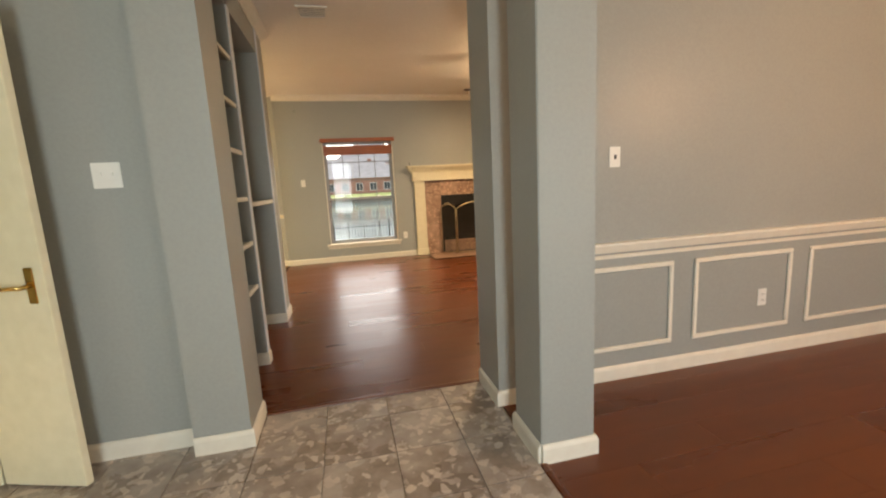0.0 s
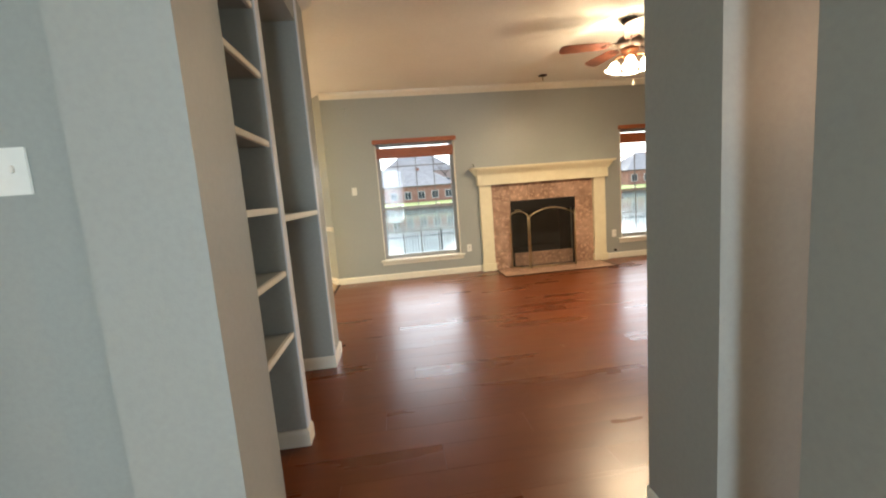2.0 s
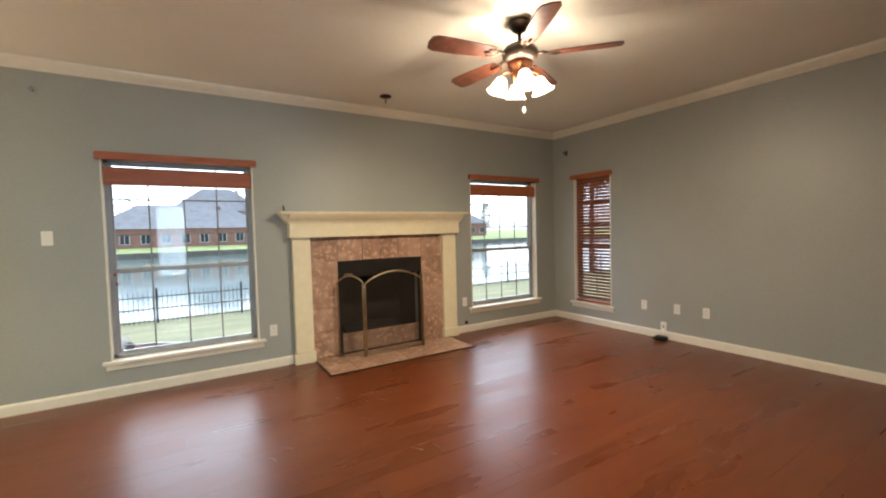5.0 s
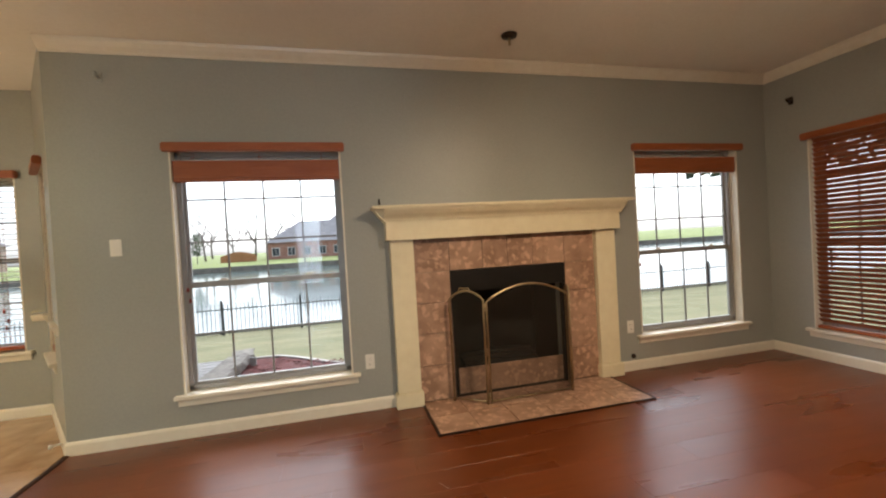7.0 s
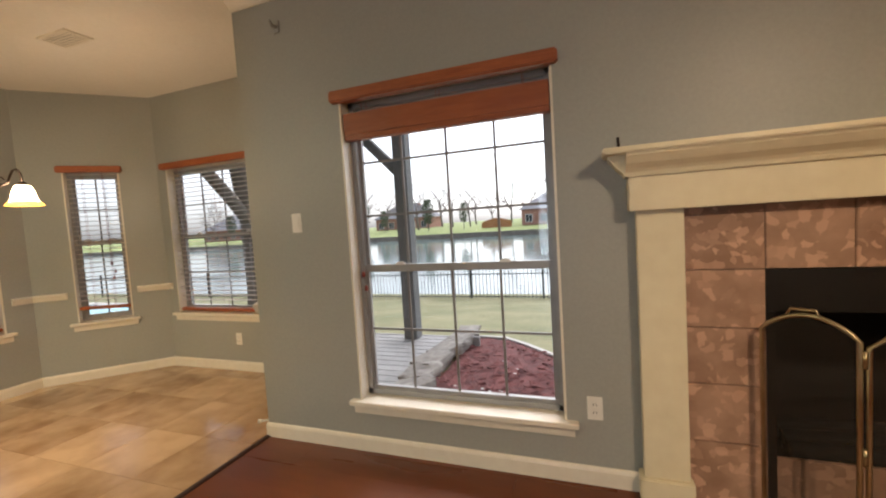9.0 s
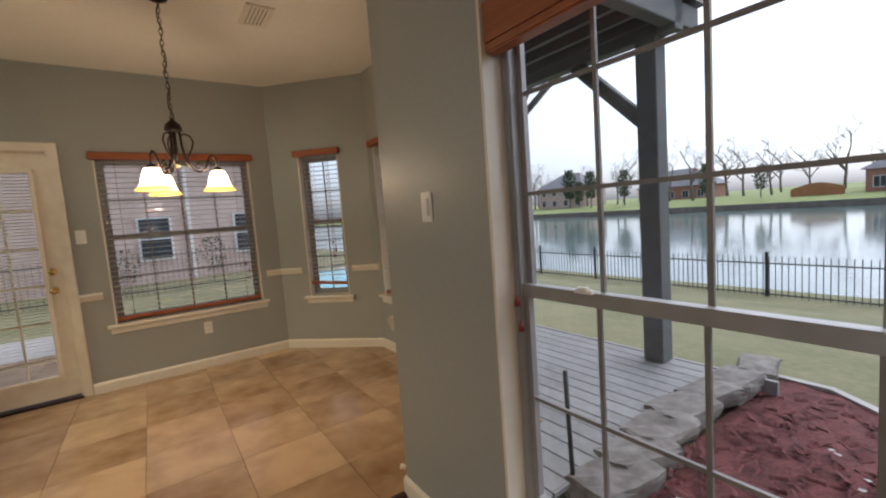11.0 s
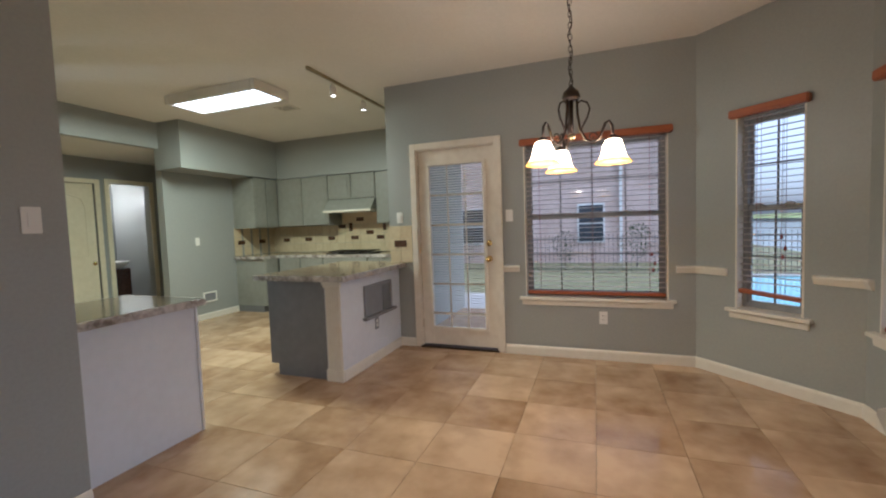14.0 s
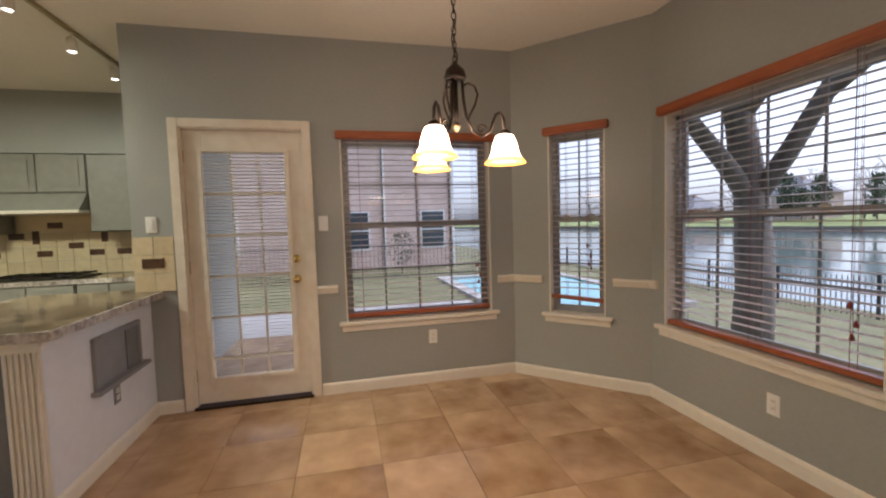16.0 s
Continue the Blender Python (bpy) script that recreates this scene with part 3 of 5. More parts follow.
# wainscot picture-frame panels in the dining room
for x0, x1 in ((1.30, 2.10), (2.257, 3.03), (3.18, 3.99), (4.14, 4.95)):
    bm = bmesh.new()
    for a, b, c, d in ((x0, x1, 0.685, 0.713), (x0, x1, 0.19, 0.218), (x0, x0 + 0.028, 0.218, 0.685), (x1 - 0.028, x1, 0.218, 0.685)):
        bmesh.ops.create_cube(bm, size=1, matrix=Matrix.Translation(((a + b) / 2, 2.44 - 0.009, (c + d) / 2)) @ Matrix.Diagonal((b - a, 0.018, d - c, 1)))
    bmesh.ops.bevel(bm, geom=bm.edges[:], offset=0.005, segments=1, affect="EDGES")
    tagged(part("panel_moulding", bm, M_TRIM), "cream painted picture-frame wainscot moulding", "trim", "wainscot panels", "structure")

# windows
window("window_1", D, (XE, YN), W1[0] + 0.83, W1[1] + 0.83, W1[2], W1[3], 1.06, 4, 3, 2)
mN, _ = along(D, (XE, YN))
blind(mN, W1[0] + 0.83, W1[1] + 0.83, 2.06, 0, raised=0.118, cord=1.0, side=-1, slat_mat=M_WOODB, label="wooden blind drawn up to the top of the window")
window("window_2", D, (XE, YN), W2[0] + 0.83, W2[1] + 0.83, W2[2], W2[3], 1.06, 4, 3, 2)
blind(mN, W2[0] + 0.83, W2[1] + 0.83, 2.06, 0, raised=0.118, cord=1.0, side=-1, slat_mat=M_WOODB, label="wooden blind drawn up to the top of the window")
window("window_3", (XE, YN), (XE, 2.70), *W3, 1.06, 2, 3, 2)
mE, _ = along((XE, YN), (XE, 2.70))
blind(mE, W3[0], W3[1], 2.07, 0.315, pitch=0.043, tilt=-52, cord=0, label="red-brown wooden blind lowered and half closed")
window("window_4", (XW, WY), A, *KW, 1.32, 4, 2, 2)
mK, _ = along((XW, WY), A)
blind(mK, KW[0], KW[1], 2.045, 0.62, cord=0.93, slat_mat=M_SLAT_LIT)
window("window_5", A, B, *W5, 1.32, 2, 2, 2)
mA, _ = along(A, B)
blind(mA, W5[0], W5[1], 2.055, 0.70, cord=1.08, skew=0.05, slat_mat=M_SLAT_LIT, label="narrow wooden blind hanging slightly askew")
window("window_6", B, C, *W6, 1.32, 4, 2, 2)
mB, _ = along(B, C)
blind(mB, W6[0], W6[1], 2.065, 0.605, cord=0.87, slat_mat=M_SLAT_LIT)
window("window_7", C, D, *W7, 1.32, 2, 2, 2)
mC, cd = along(C, D)
blind(mC, W7[0], W7[1], 2.055, 0.62, cord=0, slat_mat=M_SLAT_LIT)

# front openings behind the walker
window("window_8", (XE, -1.7), (-1.85, -1.7), 0.9, 3.1, 0.35, 2.2, 1.3, 4, 2, 2)
fm, _ = along((XE, -1.7), (-1.85, -1.7))
front = thing("door_1", "glazed front door with a white frame", "door", kind="structure", m=fm)
u0, u1 = XE - 0.6, XE + 0.35
part("door_frame", boxes((u0, u0 + 0.12, 0.02, 0.10, 0, 2.35), (u1 - 0.12, u1, 0.02, 0.10, 0, 2.35), (u0 + 0.12, u1 - 0.12, 0.02, 0.10, 2.23, 2.35), (u0 + 0.12, u1 - 0.12, 0.02, 0.10, 0, 0.25)), M_DOOR, front)
g = part("pane", boxes((u0 + 0.12, u1 - 0.12, 0.055, 0.06, 0.25, 2.23)), M_GLASS, front)
g.visible_shadow = False

# back door
bd = thing("door_2", "cream half-worn back door with a glazed panel and a white mini blind", "door", kind="structure", m=mK)
d0, d1 = DW[0], DW[1]
part("casing", boxes((d0 - 0.06, d0 + 0.006, -0.018, 0.0, 0, 2.115), (d1 - 0.006, d1 + 0.06, -0.018, 0.0, 0, 2.115), (d0 + 0.006, d1 - 0.006, -0.018, 0.0, 2.05, 2.115), bevel=0.005), M_BACK, bd)
part("jamb", boxes((d0, d0 + 0.018, 0.0, 0.14, 0, 2.06), (d1 - 0.018, d1, 0.0, 0.14, 0, 2.06), (d0 + 0.018, d1 - 0.018, 0.0, 0.14, 2.042, 2.06)), M_BACK, bd)
part("threshold", boxes((d0, d1, -0.03, 0.14, 0.0, 0.018), bevel=0.004), M_BRONZE, bd, "dark metal threshold")
s0, s1 = d0 + 0.020, d1 - 0.020
g0, g1, gz0, gz1 = s0 + 0.115, s1 - 0.115, 0.215, 1.885
slab = part("slab", boxes((s0, g0, 0.025, 0.068, 0.03, 2.04), (g1, s1, 0.025, 0.068, 0.03, 2.04), (g0, g1, 0.025, 0.068, 0.03, gz0), (g0, g1, 0.025, 0.068, gz1, 2.04), bevel=0.002), M_BACK, bd)
part("glazing_bead", boxes((g0 - 0.03, g0 + 0.004, 0.010, 0.026, gz0 - 0.03, gz1 + 0.03), (g1 - 0.004, g1 + 0.03, 0.010, 0.026, gz0 - 0.03, gz1 + 0.03), (g0, g1, 0.010, 0.026, gz0 - 0.03, gz0 + 0.004), (g0 - 0.02, g1 + 0.02, 0.004, 0.026, gz1 - 0.004, gz1 + 0.03), bevel=0.004), M_BACK, bd)
pn = part("pane", boxes((g0, g1, 0.052, 0.055, gz0, gz1)), M_GLASS, bd)
pn.visible_shadow = False
for k in (1, 2):
    part("muntin", boxes((g0 + (g1 - g0) * k / 3 - 0.008, g0 + (g1 - g0) * k / 3 + 0.008, 0.043, 0.050, gz0, gz1)), M_BACK, bd)
for k in range(5):
    z = gz0 + 0.145 + k * (gz1 - gz0 - 0.145) / 5
    part("muntin", boxes((g0, g1, 0.0435, 0.0505, z - 0.008, z + 0.008)), M_BACK, bd)
mini = mesh_of("mini_slat", boxes((g0 + 0.004, g1 - 0.004, -0.0125, 0.0125, -0.0006, 0.0006)), M_WHITE)
for k in range(60):
    o = new("mini_slat", mini)
    o.parent = bd
    o.location, o.rotation_euler = (0, 0.033, 0.37 + k * 0.0255), (radians(-16), 0, 0)
part("mini_rail", boxes((g0 + 0.004, g1 - 0.004, 0.024, 0.043, 0.345, 0.362)), M_WHITE, bd)
ku = s1 - 0.065
for z in (0.925, 1.08):
    part("rose", lathe([(0.0, -0.002), (0.031, 0.0), (0.029, 0.008), (0.012, 0.012)], 16), M_BRASS, bd).matrix_local = pose(ku, 0.0255, z, 90)
kn = part("door_knob", lathe([(0.010, 0), (0.010, 0.02), (0.022, 0.03), (0.028, 0.045), (0.022, 0.058), (0.0, 0.062)], 16), M_BRASS, bd, "polished brass knob")
kn.matrix_local = pose(ku, 0.025, 0.925, 90)
kn = part("deadbolt", lathe([(0.022, 0), (0.022, 0.014), (0.0, 0.016)], 16), M_BRASS, bd)
kn.matrix_local = pose(ku, 0.020, 1.08, 90)
part("deadbolt_turn", boxes((ku - 0.004, ku + 0.004, -0.012, 0.008, 1.065, 1.095), bevel=0.002), M_BRASS, bd)
for z in (0.25, 1.05, 1.85):
    part("hinge", tube([(s0 - 0.004, 0.018, z - 0.045), (s0 - 0.004, 0.018, z + 0.045)], 0.007), M_ABRASS, bd)

# hall door leaf, standing open beside the hall wall
m, L = along((-1.42, 2.425), (-1.037, 2.295))
leaf = thing("door_3", "cream flat hall door standing open with a brass lever", "door", kind="structure", m=m)
part("leaf", boxes((0, L, 0.0, 0.035, 0.012, 2.04), bevel=0.003), M_DOOR, leaf)
hd = part("door_handle", merge(boxes((L - 0.085, L - 0.045, -0.006, 0.0, 0.85, 1.0), bevel=0.003), tube([(L - 0.065, -0.005, 0.925), (L - 0.065, -0.05, 0.925), (L - 0.085, -0.055, 0.927), (L - 0.16, -0.052, 0.922)], 0.009), lathe([(0.0, -0.014), (0.013, -0.01), (0.016, 0.0), (0.013, 0.01), (0.0, 0.014)], 10, (L - 0.165, -0.052, 0.922))), M_BRASS, leaf, "polished brass lever handle")
part("back_knob", tube([(L - 0.065, 0.035, 0.92), (L - 0.065, 0.075, 0.92)], 0.010), M_BRASS, leaf)
jb = thing("door_frame", "cream painted door frame to the kitchen", "door frame", kind="structure")
part("jamb", boxes((-1.56, -1.44, 2.44, 2.66, 0, 2.06), (-1.66, -1.56, 2.40, 2.45, 0, 2.10), bevel=0.004), M_DOOR, jb)
part("head", boxes((-1.85, -1.56, 2.44, 2.62, 2.06, 2.74)), M_WALL, jb)

# alcove doors
al = thing("door_4", "cream closed interior door in the alcove", "door", kind="structure", m=pose(-2.97, 0.30, 0, 0, 0, 180))
part("casing", boxes((-0.065, 0.0, -0.018, 0, 0, 2.10), (0.64, 0.705, -0.018, 0, 0, 2.10), (0.0, 0.64, -0.018, 0, 2.035, 2.10), bevel=0.004), M_DOOR, al)
part("slab", boxes((0.01, 0.63, 0.02, 0.055, 0.01, 2.035), bevel=0.002), M_DOOR, al)
part("arch_moulding", tube([(0.12, 0.018, 1.0), (0.12, 0.018, 1.7), (0.17, 0.018, 1.82), (0.32, 0.018, 1.87), (0.47, 0.018, 1.82), (0.52, 0.018, 1.7), (0.52, 0.018, 1.0), (0.12, 0.018, 1.0)], 0.008, 6), M_DOOR, al)
part("door_knob", lathe([(0.0, 0), (0.012, 0), (0.012, 0.02), (0.026, 0.035), (0.02, 0.05), (0.0, 0.054)], 12), M_BRASS, al).matrix_local = pose(0.57, 0.02, 0.90, 90)
bo = thing("door_5", "cream cased opening to a small bathroom, door ajar", "door", kind="structure", m=pose(-3.80, 0.30, 0, 0, 0, 180))
part("casing", boxes((-0.065, 0.0, -0.018, 0, 0, 2.12), (0.58, 0.645, -0.018, 0, 0, 2.12), (0.0, 0.58, -0.018, 0, 2.055, 2.12), bevel=0.004), M_DOOR, bo)
part("leaf", boxes((0.0, 0.035, 0.14, 0.72, 0.01, 2.04)), M_DOOR, bo, "cream door leaf swung into the bathroom")
vn = thing("vanity", "small white pedestal basin with dark base", "basin")
part("basin", lathe([(0.0, 0.70), (0.08, 0.70), (0.20, 0.78), (0.24, 0.84), (0.23, 0.845), (0.18, 0.80), (0.0, 0.76)], 20, (-4.4, -0.75, 0)), M_WHITE, vn)
part("base", boxes((-4.58, -4.22, -0.92, -0.58, 0.0, 0.72), bevel=0.01), M_BROWNT, vn)
part("faucet", tube([(-4.4, -0.93, 0.83), (-4.4, -0.93, 0.95), (-4.4, -0.86, 0.97), (-4.4, -0.82, 0.93)], 0.010), M_BRASS, vn)
mi = thing("bath_mirror", "oval bathroom wall mirror", "mirror")
part("glass", lathe([(0.0, 0.004), (0.30, 0.004), (0.31, 0.0)], 28), M_MIRROR, mi)
mi.matrix_world = pose(-4.4, -1.595, 1.45, -90, 0, 0) @ Matrix.Diagonal((0.8, 1.2, 1, 1))
vl = thing("vanity_light", "bathroom wall light with glowing globes", "light")
part("bar", boxes((-4.68, -4.12, -1.60, -1.56, 1.98, 2.06), bevel=0.004), M_BRASS, vl)
for x in (-4.6, -4.4, -4.2):
    part("globe", lathe([(0.0, -0.05), (0.035, -0.04), (0.05, 0.0), (0.035, 0.04), (0.0, 0.05)], 12, (x, -1.50, 2.0)), M_BULB, vl)
lamp("bath_bulb", "POINT", (-4.4, -1.35, 1.95), 26, (1.0, 0.9, 0.72))

# ---- fireplace ----
mp = thing("mantelpiece", "cream painted wooden mantelpiece with a stepped cornice shelf", "mantel")
part("leg", boxes((1.365, 1.545, YN - 0.075, YN - 0.002, 0.115, 1.30), bevel=0.004), M_CREAM, mp)
part("leg", boxes((3.155, 3.345, YN - 0.075, YN - 0.002, 0.115, 1.30), bevel=0.004), M_CREAM, mp)
part("plinth", boxes((1.345, 1.56, YN - 0.095, YN - 0.002, 0.0, 0.115), bevel=0.006), M_CREAM, mp)
part("plinth", boxes((3.14, 3.365, YN - 0.095, YN - 0.002, 0.0, 0.115), bevel=0.006), M_CREAM, mp)
part("frieze", boxes((1.335, 3.375, YN - 0.115, YN - 0.002, 1.30, 1.465), bevel=0.004), M_CREAM, mp)
part("cornice", sweep([(0.0, 1.445), (0.125, 1.445), (0.13, 1.462), (0.14, 1.475), (0.165, 1.495), (0.188, 1.525), (0.19, 1.537), (0.0, 1.537)], [(1.335 - 0.01, YN - 0.002), (3.375 + 0.01, YN - 0.002)]), M_CREAM, mp)
part("shelf", boxes((1.235, 3.465, YN - 0.21, YN - 0.002, 1.537, 1.562), bevel=0.006), M_CREAM, mp)
part("cornice_return", sweep([(0.0, 1.445), (0.012, 1.445), (0.02, 1.462), (0.045, 1.485), (0.075, 1.525), (0.078, 1.537), (0.0, 1.537)], [(1.335, YN - 0.002), (1.335, YN - 0.13)][::-1][::-1]), M_CREAM, mp)
part("cornice_return", sweep([(0.0, 1.445), (0.012, 1.445), (0.02, 1.462), (0.045, 1.485), (0.075, 1.525), (0.078, 1.537), (0.0, 1.537)], [(3.375, YN - 0.13), (3.375, YN - 0.002)]), M_CREAM, mp)
fs = thing("fireplace_surround", "rose-brown stone tile fireplace surround", "fireplace")
part("backing", boxes((1.546, 1.836, YN - 0.022, YN - 0.003, 0, 1.30), (2.864, 3.154, YN - 0.022, YN - 0.003, 0, 1.30), (1.836, 2.864, YN - 0.022, YN - 0.003, 1.035, 1.30)), M_GROUT, fs)


def tile_piece(name, x0, x1, y0, y1, z0, z1, material, parent, gap=0.002, bevel=0.003):
    return part(name, boxes((x0 + gap, x1 - gap, y0, y1, z0 + gap, z1 - gap), bevel=bevel), material, parent)


for x0, x1 in ((1.546, 1.836), (2.864, 3.154)):
    zs = [0.012, 0.29, 0.545, 0.79, 1.035, 1.30]
    for a, b in zip(zs, zs[1:]):
        tile_piece("tile", x0, x1, YN - 0.034, YN - 0.02, a, b, M_HEARTH, fs)
xs = [1.836, 2.12, 2.34, 2.565, 2.864]
for a, b in zip(xs, xs[1:]):
    tile_piece("tile", a, b, YN - 0.034, YN - 0.02, 1.035, 1.30, M_HEARTH, fs)
he = thing("hearth", "flush rose-brown stone tile hearth", "hearth", kind="structure")
xs = [1.56, 1.84, 2.12, 2.40, 2.68, 2.96, 3.21]
for a, b in zip(xs, xs[1:]):
    for c, d in ((6.955, 7.235), (7.235, 7.535)):
        tile_piece("tile", a, b, c, d, -0.01, 0.012, M_HEARTH, he, 0.0015)
part("metal_edge", boxes((1.552, 3.218, 6.944, 6.954, -0.005, 0.013), (1.545, 1.555, 6.944, YN - 0.1, -0.005, 0.013), (3.212, 3.222, 6.944, YN - 0.1, -0.005, 0.013)), M_BRONZE, he)
fb = thing("firebox", "black sooty metal firebox with log grate", "firebox")
x0, x1, y1 = 1.80, 2.90, YN + 0.62
part("shell", boxes((x0, x0 + 0.03, YN + 0.15, y1, 0, 1.1), (x1 - 0.03, x1, YN + 0.15, y1, 0, 1.1), (x0, x1, y1, y1 + 0.03, 0, 1.1), (x0, x1, YN + 0.15, y1, 1.07, 1.1), (x0, x1, YN - 0.0, y1, -0.02, 0.006)), M_SOOT, fb)
part("hood", boxes((1.838, 2.862, YN - 0.028, YN + 0.02, 0.86, 1.032)), M_STEEL, fb)
for x in (1.838, 2.832):
    part("side_trim", boxes((x, x + 0.03, YN - 0.028, YN + 0.02, 0.012, 0.859)), M_STEEL, fb)
part("front_ledge", boxes((1.87, 2.83, YN + 0.02, YN + 0.04, 0.012, 0.22)), M_HEARTH, fb, "stone-coloured ledge below the opening")
part("grate_bar", merge(*[tube([(2.05 + k * 0.1, YN + 0.15, 0.17), (2.05 + k * 0.1, YN + 0.16, 0.10), (2.05 + k * 0.1, YN + 0.42, 0.10)], 0.009, 6) for k in range(7)]), M_STEEL, fb)
for k in range(3):
    part("log", tube([(2.0, YN + 0.22 + 0.07 * k, 0.16 + 0.02 * k), (2.35, YN + 0.21 + 0.07 * k, 0.17 + 0.03 * k), (2.68, YN + 0.24 + 0.06 * k, 0.15 + 0.03 * k)], 0.045, 8), M_SOOT, fb)

# folding screen before the hearth
M_MESH = bpy.data.materials.new("spark_mesh")
M_MESH.use_nodes = True
_n, _l = M_MESH.node_tree.nodes, M_MESH.node_tree.links
_t, _x = _n.new("ShaderNodeBsdfTransparent"), _n.new("ShaderNodeMixShader")
_n["Principled BSDF"].inputs["Base Color"].default_value = (0.07, 0.06, 0.045, 1)
_n["Principled BSDF"].inputs["Metallic"].default_value = 0.6
_n["Principled BSDF"].inputs["Roughness"].default_value = 0.5
_x.inputs[0].default_value = 0.28
_l.new(_t.outputs[0], _x.inputs[1]), _l.new(_n["Principled BSDF"].outputs[0], _x.inputs[2]), _l.new(_x.outputs[0], _n["Material Output"].inputs[0])
fsn = thing("fire_screen", "folding brass-framed mesh fire screen with arched tops", "fire screen", m=pose(0, 0, 0.012))


def screen_panel(p, q, lo, hi, seg=14):
    p, q = Vector((*p, 0)), Vector((*q, 0))
    pts = [p + (q - p) * i / seg + Vector((0, 0, lo + (hi - lo) * (math.sin(math.pi * i / seg) ** 0.8))) for i in range(seg + 1)]
    fr = part("panel_frame", merge(tube([p, *pts, q], 0.009, 8), tube([p + Vector((0, 0, 0.02)), q + Vector((0, 0, 0.02))], 0.007, 6)), M_ABRASS, fsn, "antique brass frame")
    bm = bmesh.new()
    vb = [bm.verts.new(p + (q - p) * i / seg + Vector((0, 0, 0.02))) for i in range(seg + 1)]
    vt = [bm.verts.new(v) for v in pts]
    for i in range(seg):
        bm.faces.new((vb[i], vb[i + 1], vt[i + 1], vt[i]))
    part("wire_mesh", bm, M_MESH, fr, "fine dark wire mesh")


screen_panel((1.80, 7.47), (2.02, 7.30), 0.80, 0.87)
screen_panel((2.045, 7.30), (2.745, 7.315), 0.78, 0.895)
screen_panel((2.76, 7.325), (2.83, 7.50), 0.80, 0.84)
part("handle", tube([(1.86, 7.42, 0.86), (1.87, 7.41, 0.89), (1.93, 7.37, 0.89), (1.94, 7.36, 0.86)], 0.006, 6), M_ABRASS, fsn)
for z in (0.06, 0.40, 0.74):
    part("hinge", tube([(2.032, 7.295, z - 0.03), (2.032, 7.295, z + 0.03)], 0.008, 6), M_ABRASS, fsn)

# ---- built-in shelves ----
for k, z in enumerate((0.605, 0.915, 1.222, 1.532, 1.84, 2.14)):
    sh = thing("shelf", "grey shelf with a white front edge in the bookcase recess", "shelf", group="bookcase shelves")
    part("board", boxes((-0.799, -0.500, 2.722, 3.443, z - 0.02, z), bevel=0.002), M_WALL, sh)
    part("front_edge", boxes((-0.499, -0.480, 2.722, 3.443, z - 0.024, z + 0.004), bevel=0.003), M_TRIM, sh, "white front edge")
sh = thing("shelf", "wide grey shelf with a white front edge in the tall niche", "shelf")
part("board", boxes((-0.799, -0.490, 3.517, 4.438, 1.155, 1.178), bevel=0.002), M_WALL, sh)
part("front_edge", boxes((-0.489, -0.474, 3.517, 4.438, 1.152, 1.184), bevel=0.003), M_TRIM, sh, "white front edge")
trim("shelf_stile", [(0.0, 0.09), (0.008, 0.09), (0.008, 2.46), (0.0, 2.46)], [(-0.478, 3.447), (-0.478, 3.513)], "white painted stile on the bookcase divider", M_BLUEG)
trim("shelf_stile", [(0.0, 0.09), (0.008, 0.09), (0.008, 2.655), (0.0, 2.655)], [(-0.478, 4.442), (-0.478, 4.50)], "pale painted stile on the bookcase end", M_BLUEG)

# ---- kitchen ----
PX, PY = -2.625, 5.02
pw = solid("half_wall", boxes((XW, PX, PY - 0.155, PY, 0, 0.845)), M_BLUEG, "pale grey half wall at the end of the kitchen peninsula", "wall", kind="structure")
nb = thing("media_niche", "grey recessed media box in the half wall", "niche")
part("frame", boxes((-3.50, -2.98, PY, PY + 0.022, 0.715, 0.745), (-3.55, -2.95, PY, PY + 0.05, 0.435, 0.46), (-3.50, -3.47, PY, PY + 0.022, 0.46, 0.715), (-3.01, -2.98, PY, PY + 0.022, 0.46, 0.715), bevel=0.003), M_GREYP, nb)
part("back", boxes((-3.47, -3.01, PY + 0.001, PY + 0.005, 0.46, 0.715)), M_GREYP, nb)
part("inner_side", boxes((-3.469, -3.33, PY + 0.005, PY + 0.012, 0.462, 0.713)), M_PANEL, nb)
post = thing("fluted_post", "white fluted post at the peninsula corner", "post")
shaft = part("shaft", boxes((PX, PX + 0.012, PY - 0.145, PY, 0.10, 0.80), bevel=0.003), M_TRIM, post)
for k in range(6):
    part("flute", boxes((PX + 0.010, PX + 0.022, PY - 0.138 + k * 0.0232, PY - 0.125 + k * 0.0232, 0.10, 0.80), bevel=0.003), M_TRIM, shaft)
part("capital", boxes((PX, PX + 0.032, PY - 0.15, PY + 0.013, 0.79, 0.815), (PX, PX + 0.042, PY - 0.155, PY + 0.023, 0.815, 0.845), bevel=0.004), M_TRIM, post)
part("base", boxes((PX, PX + 0.032, PY - 0.15, PY + 0.013, 0.0, 0.10), bevel=0.004), M_TRIM, post)
pc = thing("peninsula_cabinet", "dark grey panelled peninsula base cabinet", "cabinet")
part("body", boxes((-3.90, PX, 4.265, PY - 0.156, 0.10, 0.845)), M_PANEL, pc)
part("toe_kick", boxes((-3.90, PX, 4.345, PY - 0.156, 0.0, 0.10)), M_PANEL, pc)
for k in range(3):
    part("door", boxes((-3.77 + k * 0.38, -3.41 + k * 0.38, 4.25, 4.265, 0.14, 0.80), bevel=0.006), M_CAB, pc)


